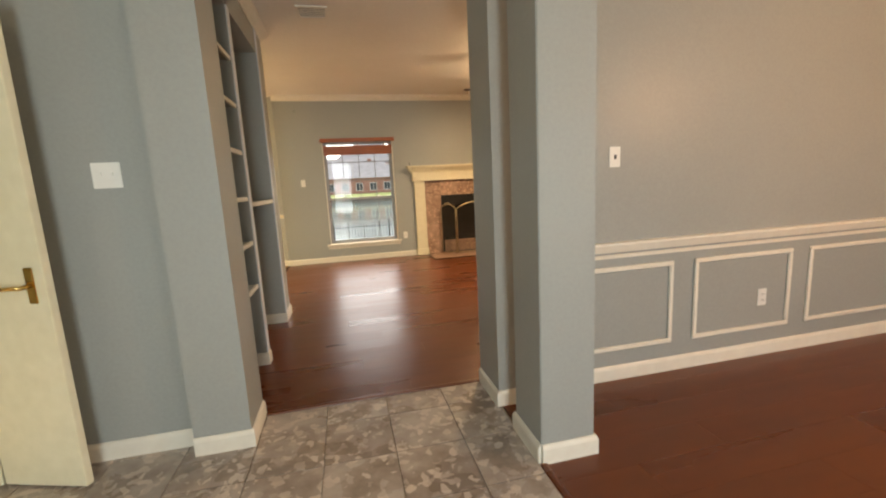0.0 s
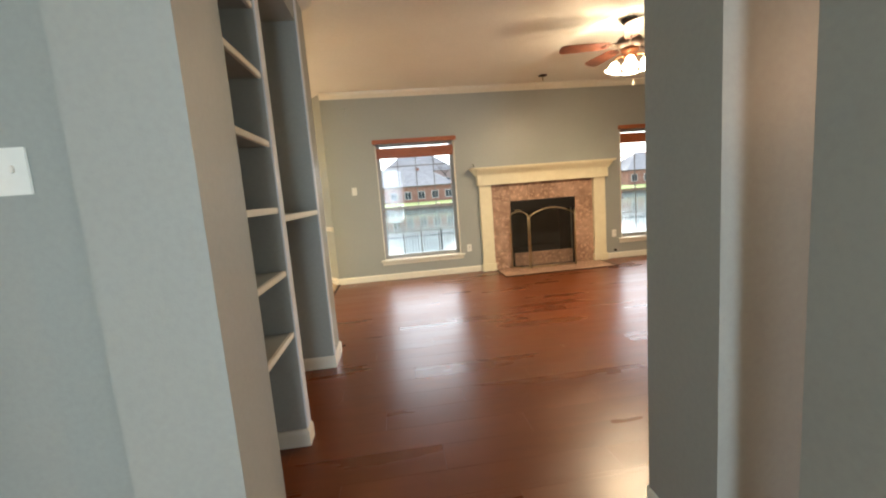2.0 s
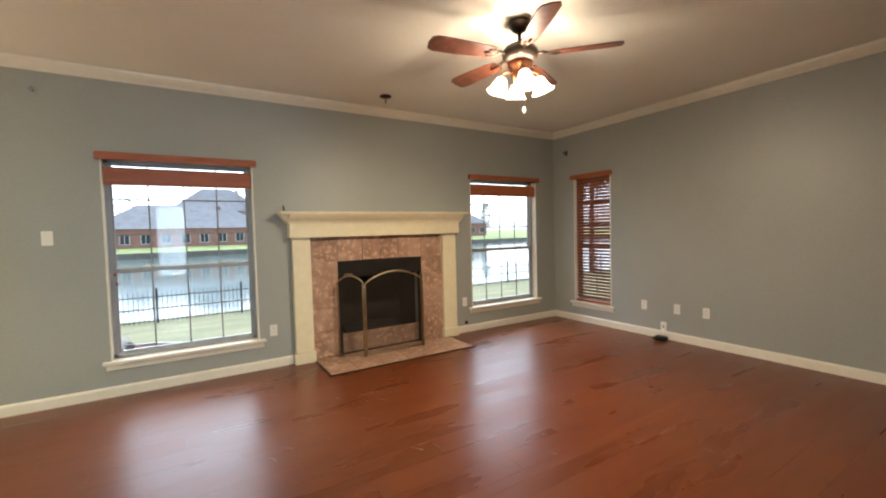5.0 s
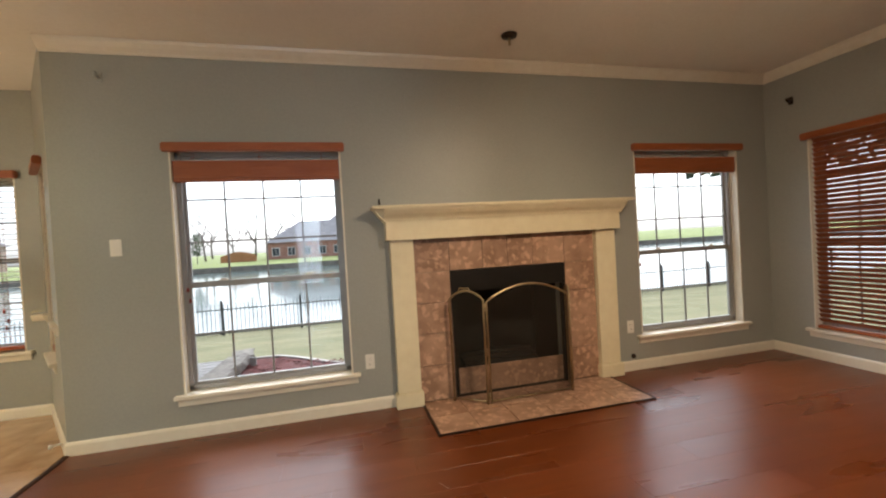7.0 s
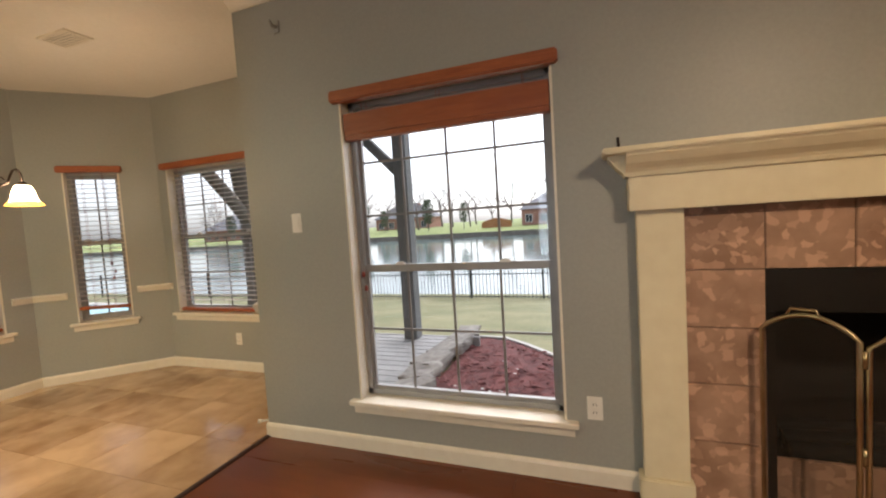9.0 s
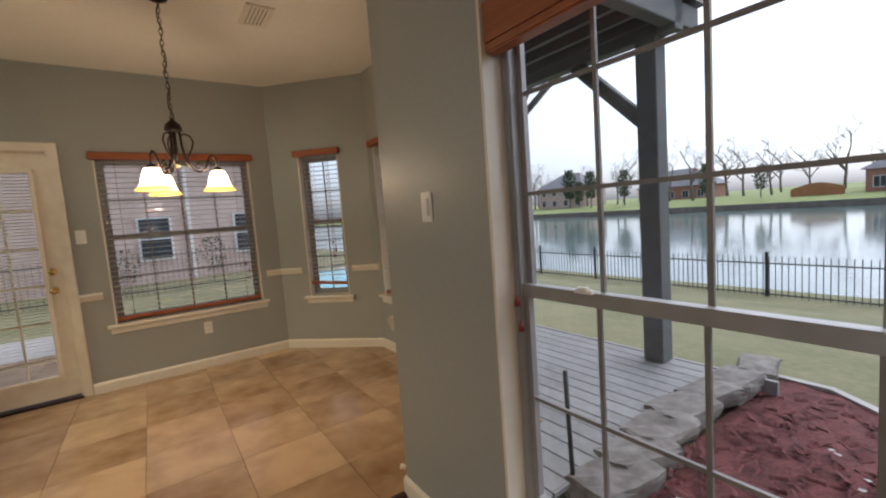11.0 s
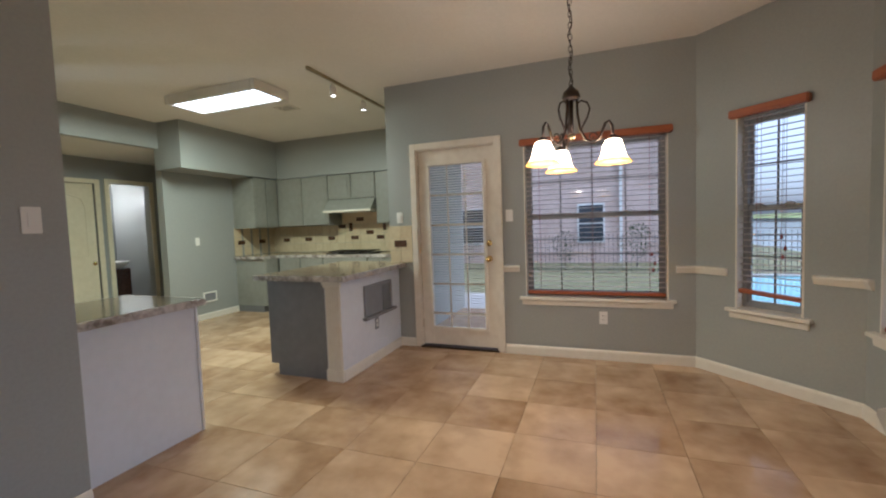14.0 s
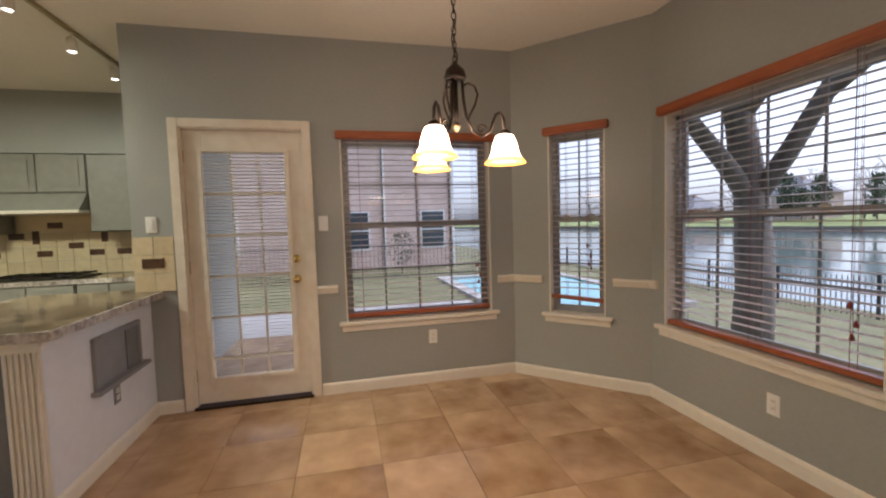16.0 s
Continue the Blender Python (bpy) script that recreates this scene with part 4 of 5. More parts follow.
def worktop(name, x0, x1, y0, y1, top, label):
    w = thing(name, label, "countertop")
    part("slab", boxes((x0 + 0.012, x1 - 0.012, y0 + 0.012, y1 - 0.012, top - 0.03, top), bevel=0.003), M_GRANITE, w)
    bm = boxes((x0, x1, y0, y0 + 0.0125, top - 0.045, top - 0.001), (x0, x1, y1 - 0.0125, y1, top - 0.045, top - 0.001), (x0, x0 + 0.0125, y0 + 0.0125, y1 - 0.0125, top - 0.045, top - 0.001), (x1 - 0.0125, x1, y0 + 0.0125, y1 - 0.0125, top - 0.045, top - 0.001))
    bmesh.ops.subdivide_edges(bm, edges=[e for e in bm.edges if e.calc_length() > 0.3], cuts=24)
    for v in bm.verts:
        d = noise.noise_vector(v.co * 26)
        v.co += Vector((d.x, d.y, 0.5 * d.z)) * 0.008
    part("chiselled_edge", bm, M_GRANEDGE, w, "rough chiselled pale stone edge")
    return w


worktop("peninsula_worktop", -3.90, -2.54, 4.19, 5.105, 0.892, "polished brown granite peninsula top with a rough edge")
bar = thing("bar_cabinet", "pale grey panelled bar counter base", "cabinet")
part("body", boxes((-1.645, -0.932, 3.9, 4.59, 0.0, 0.815)), M_BLUEG, bar)
part("side_panel", boxes((-1.665, -1.645, 3.9, 4.60, 0.0, 0.815), bevel=0.003), M_BLUEG, bar)
worktop("bar_worktop", -1.70, -0.932, 3.88, 4.635, 0.86, "polished dark granite bar top with a rough edge")


def cabinet(name, m, w, d, z0, z1, doors, label, toe=0.0):
    """A cabinet unit: x along its front, y back into the wall."""
    c = thing(name, label, "cabinet", group=name.replace("_", " ") + "s", m=m)
    part("body", boxes((0.001, w - 0.001, 0.0, d, z0 + toe, z1)), M_CAB, c)
    if toe:
        part("toe_kick", boxes((0.001, w - 0.001, 0.07, d, 0, toe)), M_PANEL, c)
    for k in range(doors):
        a, b = w * k / doors + 0.006, w * (k + 1) / doors - 0.006
        dr = part("door", boxes((a, b, -0.018, -0.001, z0 + toe + 0.008, z1 - 0.008), bevel=0.004), M_CAB, c)
        part("raised_panel", boxes((a + 0.05, b - 0.05, -0.024, -0.0175, z0 + toe + 0.06, z1 - 0.06), bevel=0.006), M_CAB, dr)
    return c


# west run: fronts face east, so the unit's x goes north to south reversed
def west(y0):
    return pose(-5.36, y0, 0, 0, 0, 90)


for y0, w, z0 in ((2.0, 1.005, 1.34), (3.01, 0.85, 1.74), (3.865, 0.50, 1.34), (4.365, 0.565, 1.34)):
    cabinet("wall_cabinet", west(y0), w, 0.325, z0, 2.128, 2 if w > 0.6 else 1, "grey-green painted upper kitchen cabinet")
cabinet("wall_cabinet", pose(-4.83, 1.98, 0, 0, 0, 180), 0.52, 0.415, 1.33, 2.128, 2, "grey-green painted upper corner cabinet")
for y0, w in ((2.20, 0.84), (3.05, 0.78), (3.84, 0.55), (4.40, 0.50)):
    cabinet("base_cabinet", pose(-5.09, y0, 0, 0, 0, 90), w, 0.595, 0, 0.84, 2, "grey-green painted base cabinet", toe=0.10)
cabinet("base_cabinet", pose(-4.82, 2.155, 0, 0, 0, 180), 0.27, 0.59, 0, 0.84, 1, "grey-green painted base cabinet by the refrigerator space", toe=0.10)
worktop("kitchen_worktop", -5.688, -5.06, 2.18, 4.90, 0.885, "polished brown granite kitchen worktop")
worktop("kitchen_worktop", -5.688, -4.79, KY + 0.002, 2.18, 0.885, "polished brown granite corner worktop")
hood = thing("range_hood", "grey under-cabinet range hood", "range hood")
bm = boxes((-5.68, -5.19, 3.015, 3.855, 1.56, 1.735))
for v in bm.verts:
    if v.co.x > -5.29 and v.co.z > 1.7:
        v.co.x = -5.35
part("canopy", bm, M_CAB, hood)
part("lip", boxes((-5.68, -5.175, 3.01, 3.86, 1.53, 1.56), bevel=0.004), M_TRIM, hood, "pale enamel lip")
ck = thing("cooktop", "black gas cooktop with iron grates", "cooktop")
part("plate", boxes((-5.59, -5.15, 3.06, 3.81, 0.885, 0.897), bevel=0.003), M_STEEL, ck)
for y in (3.25, 3.62):
    for x in (-5.49, -5.27):
        part("burner", lathe([(0.0, 0.03), (0.035, 0.03), (0.045, 0.02), (0.05, 0.0)], 12, (x, y, 0.895)), M_STEEL, ck)
    part("grate", boxes(*[(-5.57, -5.17, y - 0.15 + k * 0.1, y - 0.14 + k * 0.1, 0.915, 0.93) for k in range(4)], *[(-5.57 + k * 0.13, -5.56 + k * 0.13, y - 0.16, y + 0.16, 0.91, 0.925) for k in range(4)]), M_STEEL, ck)
bs = thing("backsplash", "cream tile backsplash with small brown accent tiles", "backsplash", kind="structure")
t1 = mesh_of("tile", boxes((0, 0.010, 0.0015, 0.1485, 0.0015, 0.1485), bevel=0.002), M_BSPLASH)
for j in range(3):
    for i in range(23):
        y = 1.57 + i * 0.15
        if y + 0.15 > 4.92:
            continue
        o = new("tile", t1)
        o.parent, o.location = bs, (-5.688, y, 0.888 + 0.15 * j)
for i in range(5):
    for j in range(3):
        o = new("tile", t1)
        o.parent = bs
        o.matrix_local = pose(-5.72 + 0.19 * i + 0.15, KY + 0.002, 0.888 + 0.15 * j, 0, 0, 90)
for i in range(6):
    for j in range(4):
        o = new("tile", t1)
        o.parent, o.location = bs, (-5.688, 3.02 + 0.14 * i, 1.338 + 0.05 * j)
for y, z in ((1.86, 1.105), (2.33, 1.11), (2.80, 1.12), (3.26, 1.12), (3.74, 1.12), (3.02, 1.31), (3.37, 1.42), (3.55, 1.20), (4.0, 1.12), (4.25, 1.14)):
    part("accent_tile", boxes((-5.68, -5.674, y - 0.07, y + 0.07, z - 0.032, z + 0.032), bevel=0.002), M_BROWNT, bs, "dark brown accent tile")
for y, z in ((3.19, 1.295), (3.82, 1.30)):
    part("accent_tile", boxes((-5.68, -5.674, y - 0.032, y + 0.032, z - 0.07, z + 0.07), bevel=0.002), M_BROWNT, bs, "dark brown accent tile")
for x in (-4.95, -5.4):
    part("accent_tile", boxes((x - 0.07, x + 0.07, KY + 0.010, KY + 0.016, 1.07, 1.135), bevel=0.002), M_BROWNT, bs, "dark brown accent tile")
bs2 = thing("backsplash", "cream tile square with one brown accent tile beside the door", "backsplash", kind="structure")
for i in range(2):
    for j in range(3):
        part("tile", boxes((XW + 0.001, XW + 0.011, WY + 0.002 + 0.13 * i, WY + 0.13 + 0.13 * i, 0.893 + 0.13 * j, 1.021 + 0.13 * j), bevel=0.002), M_BSPLASH, bs2)
part("accent_tile", boxes((XW + 0.011, XW + 0.016, 4.99, 5.13, 1.06, 1.128), bevel=0.002), M_BROWNT, bs2, "dark brown accent tile")
vb = thing("wall_box", "white recessed outlet box low on the wall", "outlet box")
part("frame", boxes((-4.42, -4.19, KY + 0.001, KY + 0.015, 0.25, 0.27), (-4.42, -4.19, KY + 0.001, KY + 0.015, 0.38, 0.40), (-4.42, -4.40, KY + 0.001, KY + 0.015, 0.27, 0.38), (-4.21, -4.19, KY + 0.001, KY + 0.015, 0.27, 0.38)), M_WHITE, vb)
part("back", boxes((-4.40, -4.21, KY + 0.001, KY + 0.006, 0.27, 0.38)), M_GREYP, vb)

# ---- lights ----
FLX, FLY = -3.16, 3.36
fl = thing("ceiling_light", "long fluorescent ceiling box with a white surround", "ceiling light", m=pose(FLX, FLY, 0))
part("surround", boxes((-0.24, 0.24, -0.61, -0.56, 2.645, CEIL), (-0.24, 0.24, 0.56, 0.61, 2.645, CEIL), (-0.24, -0.19, -0.56, 0.56, 2.645, CEIL), (0.19, 0.24, -0.56, 0.56, 2.645, CEIL), bevel=0.006), M_TRIM, fl)
part("diffuser", boxes((-0.19, 0.19, -0.56, 0.56, 2.655, 2.675)), M_TUBE, fl, "glowing prismatic diffuser")
ar = lamp("tube_light", "AREA", (FLX, FLY, 2.64), TUBE_W, TUBE)
ar.data.size, ar.data.size_y = 0.36, 1.1
TRY = 4.595
tr = thing("track_light", "ceiling track with small white spot heads", "track light")
part("track", boxes((-5.1, -2.9, TRY - 0.012, TRY + 0.012, 2.715, CEIL)), M_ABRASS, tr, "bronze ceiling track")
for x in (-3.29, -3.86, -4.41):
    hd = part("spot_head", lathe([(0.0, 0.10), (0.022, 0.10), (0.032, 0.085), (0.036, 0.0), (0.030, 0.0), (0.028, 0.02)], 14, (x, TRY, 2.58)), M_TRIM, tr)
    part("stem", tube([(x, TRY, 2.67), (x, TRY, 2.72)], 0.008), M_TRIM, hd)
    part("bulb", lathe([(0.0, 0.0), (0.02, 0.002), (0.027, 0.012)], 12, (x, TRY, 2.583)), M_BULB, hd, "lit spot bulb")
    sp = lamp("spot_lamp", "SPOT", (x, TRY, 2.57), TRACK_W, (1.0, 0.85, 0.6), 0.025)
    sp.data.spot_size, sp.data.spot_blend = radians(110), 0.6


def vent(x0, x1, y0, y1, label):
    v = thing("ceiling_vent", label, "vent")
    part("frame", boxes((x0, x1, y0, y0 + 0.02, 2.728, CEIL), (x0, x1, y1 - 0.02, y1, 2.728, CEIL), (x0, x0 + 0.02, y0 + 0.02, y1 - 0.02, 2.728, CEIL), (x1 - 0.02, x1, y0 + 0.02, y1 - 0.02, 2.728, CEIL)), M_TRIM, v)
    part("backing", boxes((x0 + 0.02, x1 - 0.02, y0 + 0.02, y1 - 0.02, 2.737, 2.739)), M_SOCK, v)
    n = 6
    for k in range(n):
        y = y0 + 0.03 + (y1 - y0 - 0.06) * k / (n - 1)
        part("slat", boxes((x0 + 0.02, x1 - 0.02, y - 0.009, y + 0.009, 2.731, 2.734)), M_TRIM, v)


vent(-0.09, 0.16, 4.12, 4.36, "white ceiling register near the bookcase")
vent(-2.34, -2.04, 7.35, 7.53, "white ceiling register in the nook")
vent(-3.94, -3.74, 3.44, 3.68, "white ceiling register in the kitchen")

# ceiling fan
FX, FY = 2.45, 5.30
fan = thing("ceiling_fan", "dark bronze five-blade ceiling fan with four lit glass shades", "ceiling fan", m=pose(FX, FY, 0))
part("canopy", lathe([(0.0, CEIL), (0.075, CEIL - 0.001), (0.072, CEIL - 0.03), (0.045, CEIL - 0.06), (0.02, CEIL - 0.07)], 20), M_BRONZE, fan)
part("downrod", tube([(0, 0, CEIL - 0.06), (0, 0, 2.57)], 0.013), M_BRONZE, fan)
part("motor", lathe([(0.0, 2.60), (0.05, 2.595), (0.10, 2.57), (0.125, 2.535), (0.12, 2.50), (0.09, 2.475), (0.05, 2.465), (0.0, 2.465)], 28), M_BRONZE, fan)
part("light_body", lathe([(0.0, 2.47), (0.085, 2.465), (0.08, 2.44), (0.055, 2.42), (0.06, 2.39), (0.045, 2.33), (0.02, 2.27), (0.0, 2.265)], 24), M_COPPER, fan, "copper light kit body")
part("pull_chain", tube([(0.03, 0.0, 2.28), (0.03, 0, 2.16)], 0.002, 5), M_ABRASS, fan)
part("finial", lathe([(0.0, 2.175), (0.008, 2.165), (0.011, 2.145), (0.0, 2.125)], 10, (0.03, 0, 0)), M_TRIM, fan)
blade = None
for k in range(5):
    a = 98 + 72 * k
    r = pose(0, 0, 2.512, 0, 0, a)
    if blade is None:
        bm = bmesh.new()
        out = [(0.20, 0.045), (0.26, 0.060), (0.50, 0.072), (0.62, 0.072), (0.655, 0.055), (0.665, 0.0), (0.655, -0.055), (0.62, -0.072), (0.50, -0.072), (0.26, -0.060), (0.20, -0.045)]
        lo, hi = [bm.verts.new((x, y, -0.004)) for x, y in out], [bm.verts.new((x, y, 0.004)) for x, y in out]
        bm.faces.new(lo[::-1]), bm.faces.new(hi)
        for i in range(len(out)):
            j = (i + 1) % len(out)
            bm.faces.new((lo[i], lo[j], hi[j], hi[i]))
        bmesh.ops.rotate(bm, verts=bm.verts[:], matrix=Matrix.Rotation(radians(12), 3, "X"))
        blade = mesh_of("blade", bm, M_BLADE)
        arm = mesh_of("blade_iron", merge(tube([(0.10, 0, 0.0), (0.15, 0, 0.012), (0.19, 0.0, 0.0), (0.27, 0.0, -0.006)], 0.010, 6), tube([(0.17, 0, 0.0), (0.21, 0.035, 0.004), (0.25, 0.03, -0.002)], 0.006, 6), tube([(0.17, 0, 0.0), (0.21, -0.035, -0.012), (0.25, -0.03, -0.010)], 0.006, 6)), M_BRONZE)
    o = new("blade", blade)
    o.parent, o.matrix_local = fan, r
    i = new("blade_iron", arm)
    i.parent = o
SHADE = [(0.022, 0.0), (0.032, -0.006), (0.042, -0.03), (0.050, -0.06), (0.066, -0.088), (0.078, -0.098), (0.074, -0.098), (0.060, -0.088), (0.045, -0.06), (0.037, -0.03), (0.020, -0.006)]
fshade = mesh_of("glass_shade", lathe(SHADE, 18), M_FANSHADE)
for k in range(4):
    a = radians(60 + 90 * k)
    dx, dy = math.cos(a), math.sin(a)
    o = new("glass_shade", fshade)
    o.parent = fan
    o["label"] = "lit white frosted glass bell shade"
    o.matrix_local = pose(0.125 * dx, 0.125 * dy, 2.365) @ Matrix.Rotation(radians(18), 4, Vector((dy, -dx, 0)))
    part("lamp_arm", tube([(0.05 * dx, 0.05 * dy, 2.40), (0.09 * dx, 0.09 * dy, 2.41), (0.125 * dx, 0.125 * dy, 2.395), (0.125 * dx, 0.125 * dy, 2.36)], 0.010, 8), M_COPPER, fan)
    lamp("fan_bulb", "POINT", (FX + 0.147 * dx, FY + 0.147 * dy, 2.30), FAN_W, WARM, 0.03)

# chandelier over the nook
CX, CY = -2.195, 6.884
ch = thing("chandelier", "dark bronze three-arm chandelier with lit white and amber glass shades", "chandelier", m=pose(CX, CY, 0))
part("canopy", lathe([(0.0, CEIL), (0.06, CEIL - 0.001), (0.055, CEIL - 0.018), (0.02, CEIL - 0.035), (0.0, CEIL - 0.036)], 18), M_BRONZE, ch)
link = mesh_of("chain_link", tube([(0.009 * math.cos(t), 0, 0.020 * math.sin(t)) for t in np.linspace(0, 2 * math.pi, 13)], 0.0024, 5), M_BRONZE)
for k in range(22):
    o = new("chain_link", link)
    o.parent, o.matrix_local = ch, pose(0, 0, 2.69 - 0.0315 * k, 0, 0, 90 * (k % 2))
part("wire", tube([(0.012 * math.sin(k * 1.1), 0.012 * math.cos(k * 1.3), 2.71 - 0.035 * k) for k in range(21)], 0.003, 5), M_BRONZE, ch)
part("cap", lathe([(0.0, 2.03), (0.008, 2.02), (0.02, 2.005), (0.042, 1.985), (0.05, 1.955), (0.046, 1.945), (0.038, 1.94), (0.0, 1.938)], 20), M_BRONZE, ch)
part("stem", tube([(0, 0, 1.945), (0, 0, 1.74)], 0.011), M_BRONZE, ch)
part("finial", lathe([(0.0, 1.76), (0.02, 1.75), (0.018, 1.735), (0.006, 1.72), (0.0, 1.715)], 12), M_ABRASS, ch)
CSHADE = [(0.024, 0.0), (0.040, -0.010), (0.054, -0.045), (0.062, -0.085), (0.074, -0.108)]
CRIM = [(0.074, -0.108), (0.088, -0.122), (0.094, -0.130), (0.089, -0.130), (0.070, -0.112), (0.058, -0.085)]
for k in range(3):
    a = 80 + 120 * k
    armt = pose(0, 0, 0, 0, 0, a)
    curve = [(0.030, 1.94), (0.034, 1.86), (0.045, 1.78), (0.075, 1.715), (0.115, 1.695), (0.150, 1.715), (0.165, 1.76), (0.177, 1.79), (0.195, 1.80), (0.211, 1.775), (0.215, 1.712)]
    ob = part("arm", tube([(x, 0, z) for x, z in curve], 0.007, 8), M_BRONZE, ch)
    ob.matrix_local = armt
    scr = [(0.036, 1.92), (0.055, 1.93), (0.085, 1.915), (0.098, 1.88), (0.085, 1.835), (0.060, 1.79), (0.05, 1.76)]
    s1_ = part("scroll", tube([(x, 0, z) for x, z in scr], 0.005, 6), M_BRONZE, ob)
    curl = [(0.11 + (0.026 - 0.0018 * i) * math.cos(0.55 * i), 1.728 + (0.026 - 0.0018 * i) * math.sin(0.55 * i)) for i in range(12)]
    part("scroll", tube([(x, 0, z) for x, z in curl], 0.004, 6), M_BRONZE, ob)
    part("socket", lathe([(0.010, 0.012), (0.020, 0.006), (0.030, -0.012), (0.026, -0.016)], 14, (0.215, 0, 1.713)), M_BRONZE, ob)
    sh = part("glass_shade", lathe(CSHADE, 20, (0.215, 0, 1.705)), M_SHADE, ob, "lit white frosted bell shade")
    part("shade_rim", lathe(CRIM, 20, (0.215, 0, 1.705)), M_AMBER, ob, "amber glass rim")
    c, s = math.cos(radians(a)), math.sin(radians(a))
    lamp("chandelier_bulb", "POINT", (CX + 0.215 * c, CY + 0.215 * s, 1.625), CHAND_W, WARM, 0.03)

# assumed dining room pendant, out of sight to the side, added for the warm wall glow
dp = thing("dining_pendant", "assumed, unseen dining room pendant in brass with a glass globe", "pendant light", m=pose(3.4, 0.4, 0))
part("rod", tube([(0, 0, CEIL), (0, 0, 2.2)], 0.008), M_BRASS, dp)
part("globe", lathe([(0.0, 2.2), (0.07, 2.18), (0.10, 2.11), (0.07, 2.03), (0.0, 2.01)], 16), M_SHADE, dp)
lamp("assumed_dining_bulb", "POINT", (3.4, 0.4, 1.97), DINING_W, (1.0, 0.56, 0.30), 0.06)

# ---- small things on walls and ceiling ----
plate("light_switch", pose(-0.858, 2.515, 1.363, 0, 0, 0), "white double toggle switch plate on the hall wall", gang=2)
plate("cable_plate", pose(1.681, 2.44, 1.351), "white wall plate with a dark jack in the dining room", kind="jack")
plate("outlet", pose(2.808, 2.44, 0.402), "white outlet in the wainscot", kind="outlet")
plate("light_switch", pose(-0.474, YN, 1.355), "white rocker switch beside the window", kind="rocker")
plate("outlet", pose(1.165, YN, 0.377), "white outlet beside the mantel", kind="outlet")
plate("outlet", pose(3.514, YN, 0.40), "white outlet beside the mantel", kind="outlet")
for y in (6.127, 5.728, 5.416):
    plate("outlet", pose(XE, y, 0.368, 0, 0, -90), "white wall plate low on the living room wall", kind="outlet")
plate("outlet", pose(XE, 5.885, 0.14, 0, 0, -90), "white plate just above the baseboard", kind="jack")
plate("light_switch", pose(XW, 6.226, 1.345, 0, 0, 90), "white toggle switch beside the back door")
plate("light_switch", pose(XW, 5.06, 1.367, 0, 0, 90), "white rocker switch above the tile", kind="rocker")
plate("outlet", pose(XW, 7.06, 0.387, 0, 0, 90), "white outlet under the nook window", kind="outlet")
plate("outlet", pose(-2.066, YB, 0.31), "white outlet under the bay window", kind="outlet")
plate("outlet", pose(-3.2, PY, 0.36, 0, 0, 180), "grey outlet under the media niche", kind="outlet", material=M_GREYP)
plate("light_switch", pose(-4.16, KY, 1.158, 0, 0, 180), "white switch on the kitchen wall")
plate("light_switch", pose(-0.80, 4.75, 1.357, 0, 0, 180), "white rocker switch on the bookcase end", kind="rocker")
dv = thing("network_box", "small dark plastic box on the floor by the wall", "device")
part("body", boxes((5.03, 5.15, 5.80, 5.93, 0.0, 0.045), bevel=0.012), M_STEEL, dv)
part("cable", tube([(5.13, 5.86, 0.03), (5.165, 5.87, 0.06), (5.172, 5.885, 0.13)], 0.004, 6), M_WHITE, dv)
dt = thing("ceiling_bracket", "small dark metal ceiling fitting with a pale stem", "bracket", m=pose(2.27, 7.118, 0))
part("plate", lathe([(0.0, CEIL), (0.06, CEIL - 0.001), (0.055, CEIL - 0.015), (0.012, CEIL - 0.022), (0.0, CEIL - 0.022)], 16), M_BRONZE, dt)
part("stem", tube([(0, 0, CEIL - 0.02), (0, 0, CEIL - 0.075)], 0.010), M_ABRASS, dt)
for loc, rz, nm in (((-0.504, YN, 2.50), 0, "pale"), ((XE, 7.313, 2.408), -90, "dark")):
    sb = thing("speaker_bracket", nm + " wall speaker bracket near the ceiling", "bracket", m=pose(*loc, 0, 0, rz))
    part("plate", boxes((-0.02, 0.02, -0.008, 0, -0.035, 0.035), bevel=0.002), M_WALL if nm == "pale" else M_BRONZE, sb)
    part("arm", tube([(0, -0.005, 0), (0, -0.045, -0.005), (0.01, -0.07, 0.01)], 0.011), M_WALL if nm == "pale" else M_BRONZE, sb)
hk = thing("hook", "small dark metal hook above the mantel shelf", "hook", m=pose(1.307, YN, 1.60))
part("body", tube([(0, -0.004, 0.03), (0, -0.012, 0.0), (0, -0.03, -0.015), (0, -0.038, 0.0)], 0.006), M_BRONZE, hk)
gv = thing("gas_valve", "small dark gas key valve near the baseboard", "valve", m=pose(3.53, YN, 0.13))
part("body", lathe([(0.0, 0.02), (0.02, 0.018), (0.022, 0.0)], 12), M_BRONZE, gv).matrix_local = pose(0, 0, 0, 90)
ds = thing("door_stop", "small white spring door stop on the baseboard", "door stop", m=mC @ pose(cd - 0.10, 0, 0.06))
part("spring", tube([(0, -0.014, 0), (0, -0.07, 0)], 0.007), M_WHITE, ds)
part("tip", lathe([(0.0, 0.0), (0.013, 0.0), (0.013, 0.018), (0.0, 0.02)], 10), M_WHITE, ds).matrix_local = pose(0, -0.068, 0, 90)

# ---- floors in pieces ----
def clip_piece(mesh, name, parent, x, y):
    o = new(name, mesh)
    o.parent, o.location = parent, (x, y, 0)
    return o


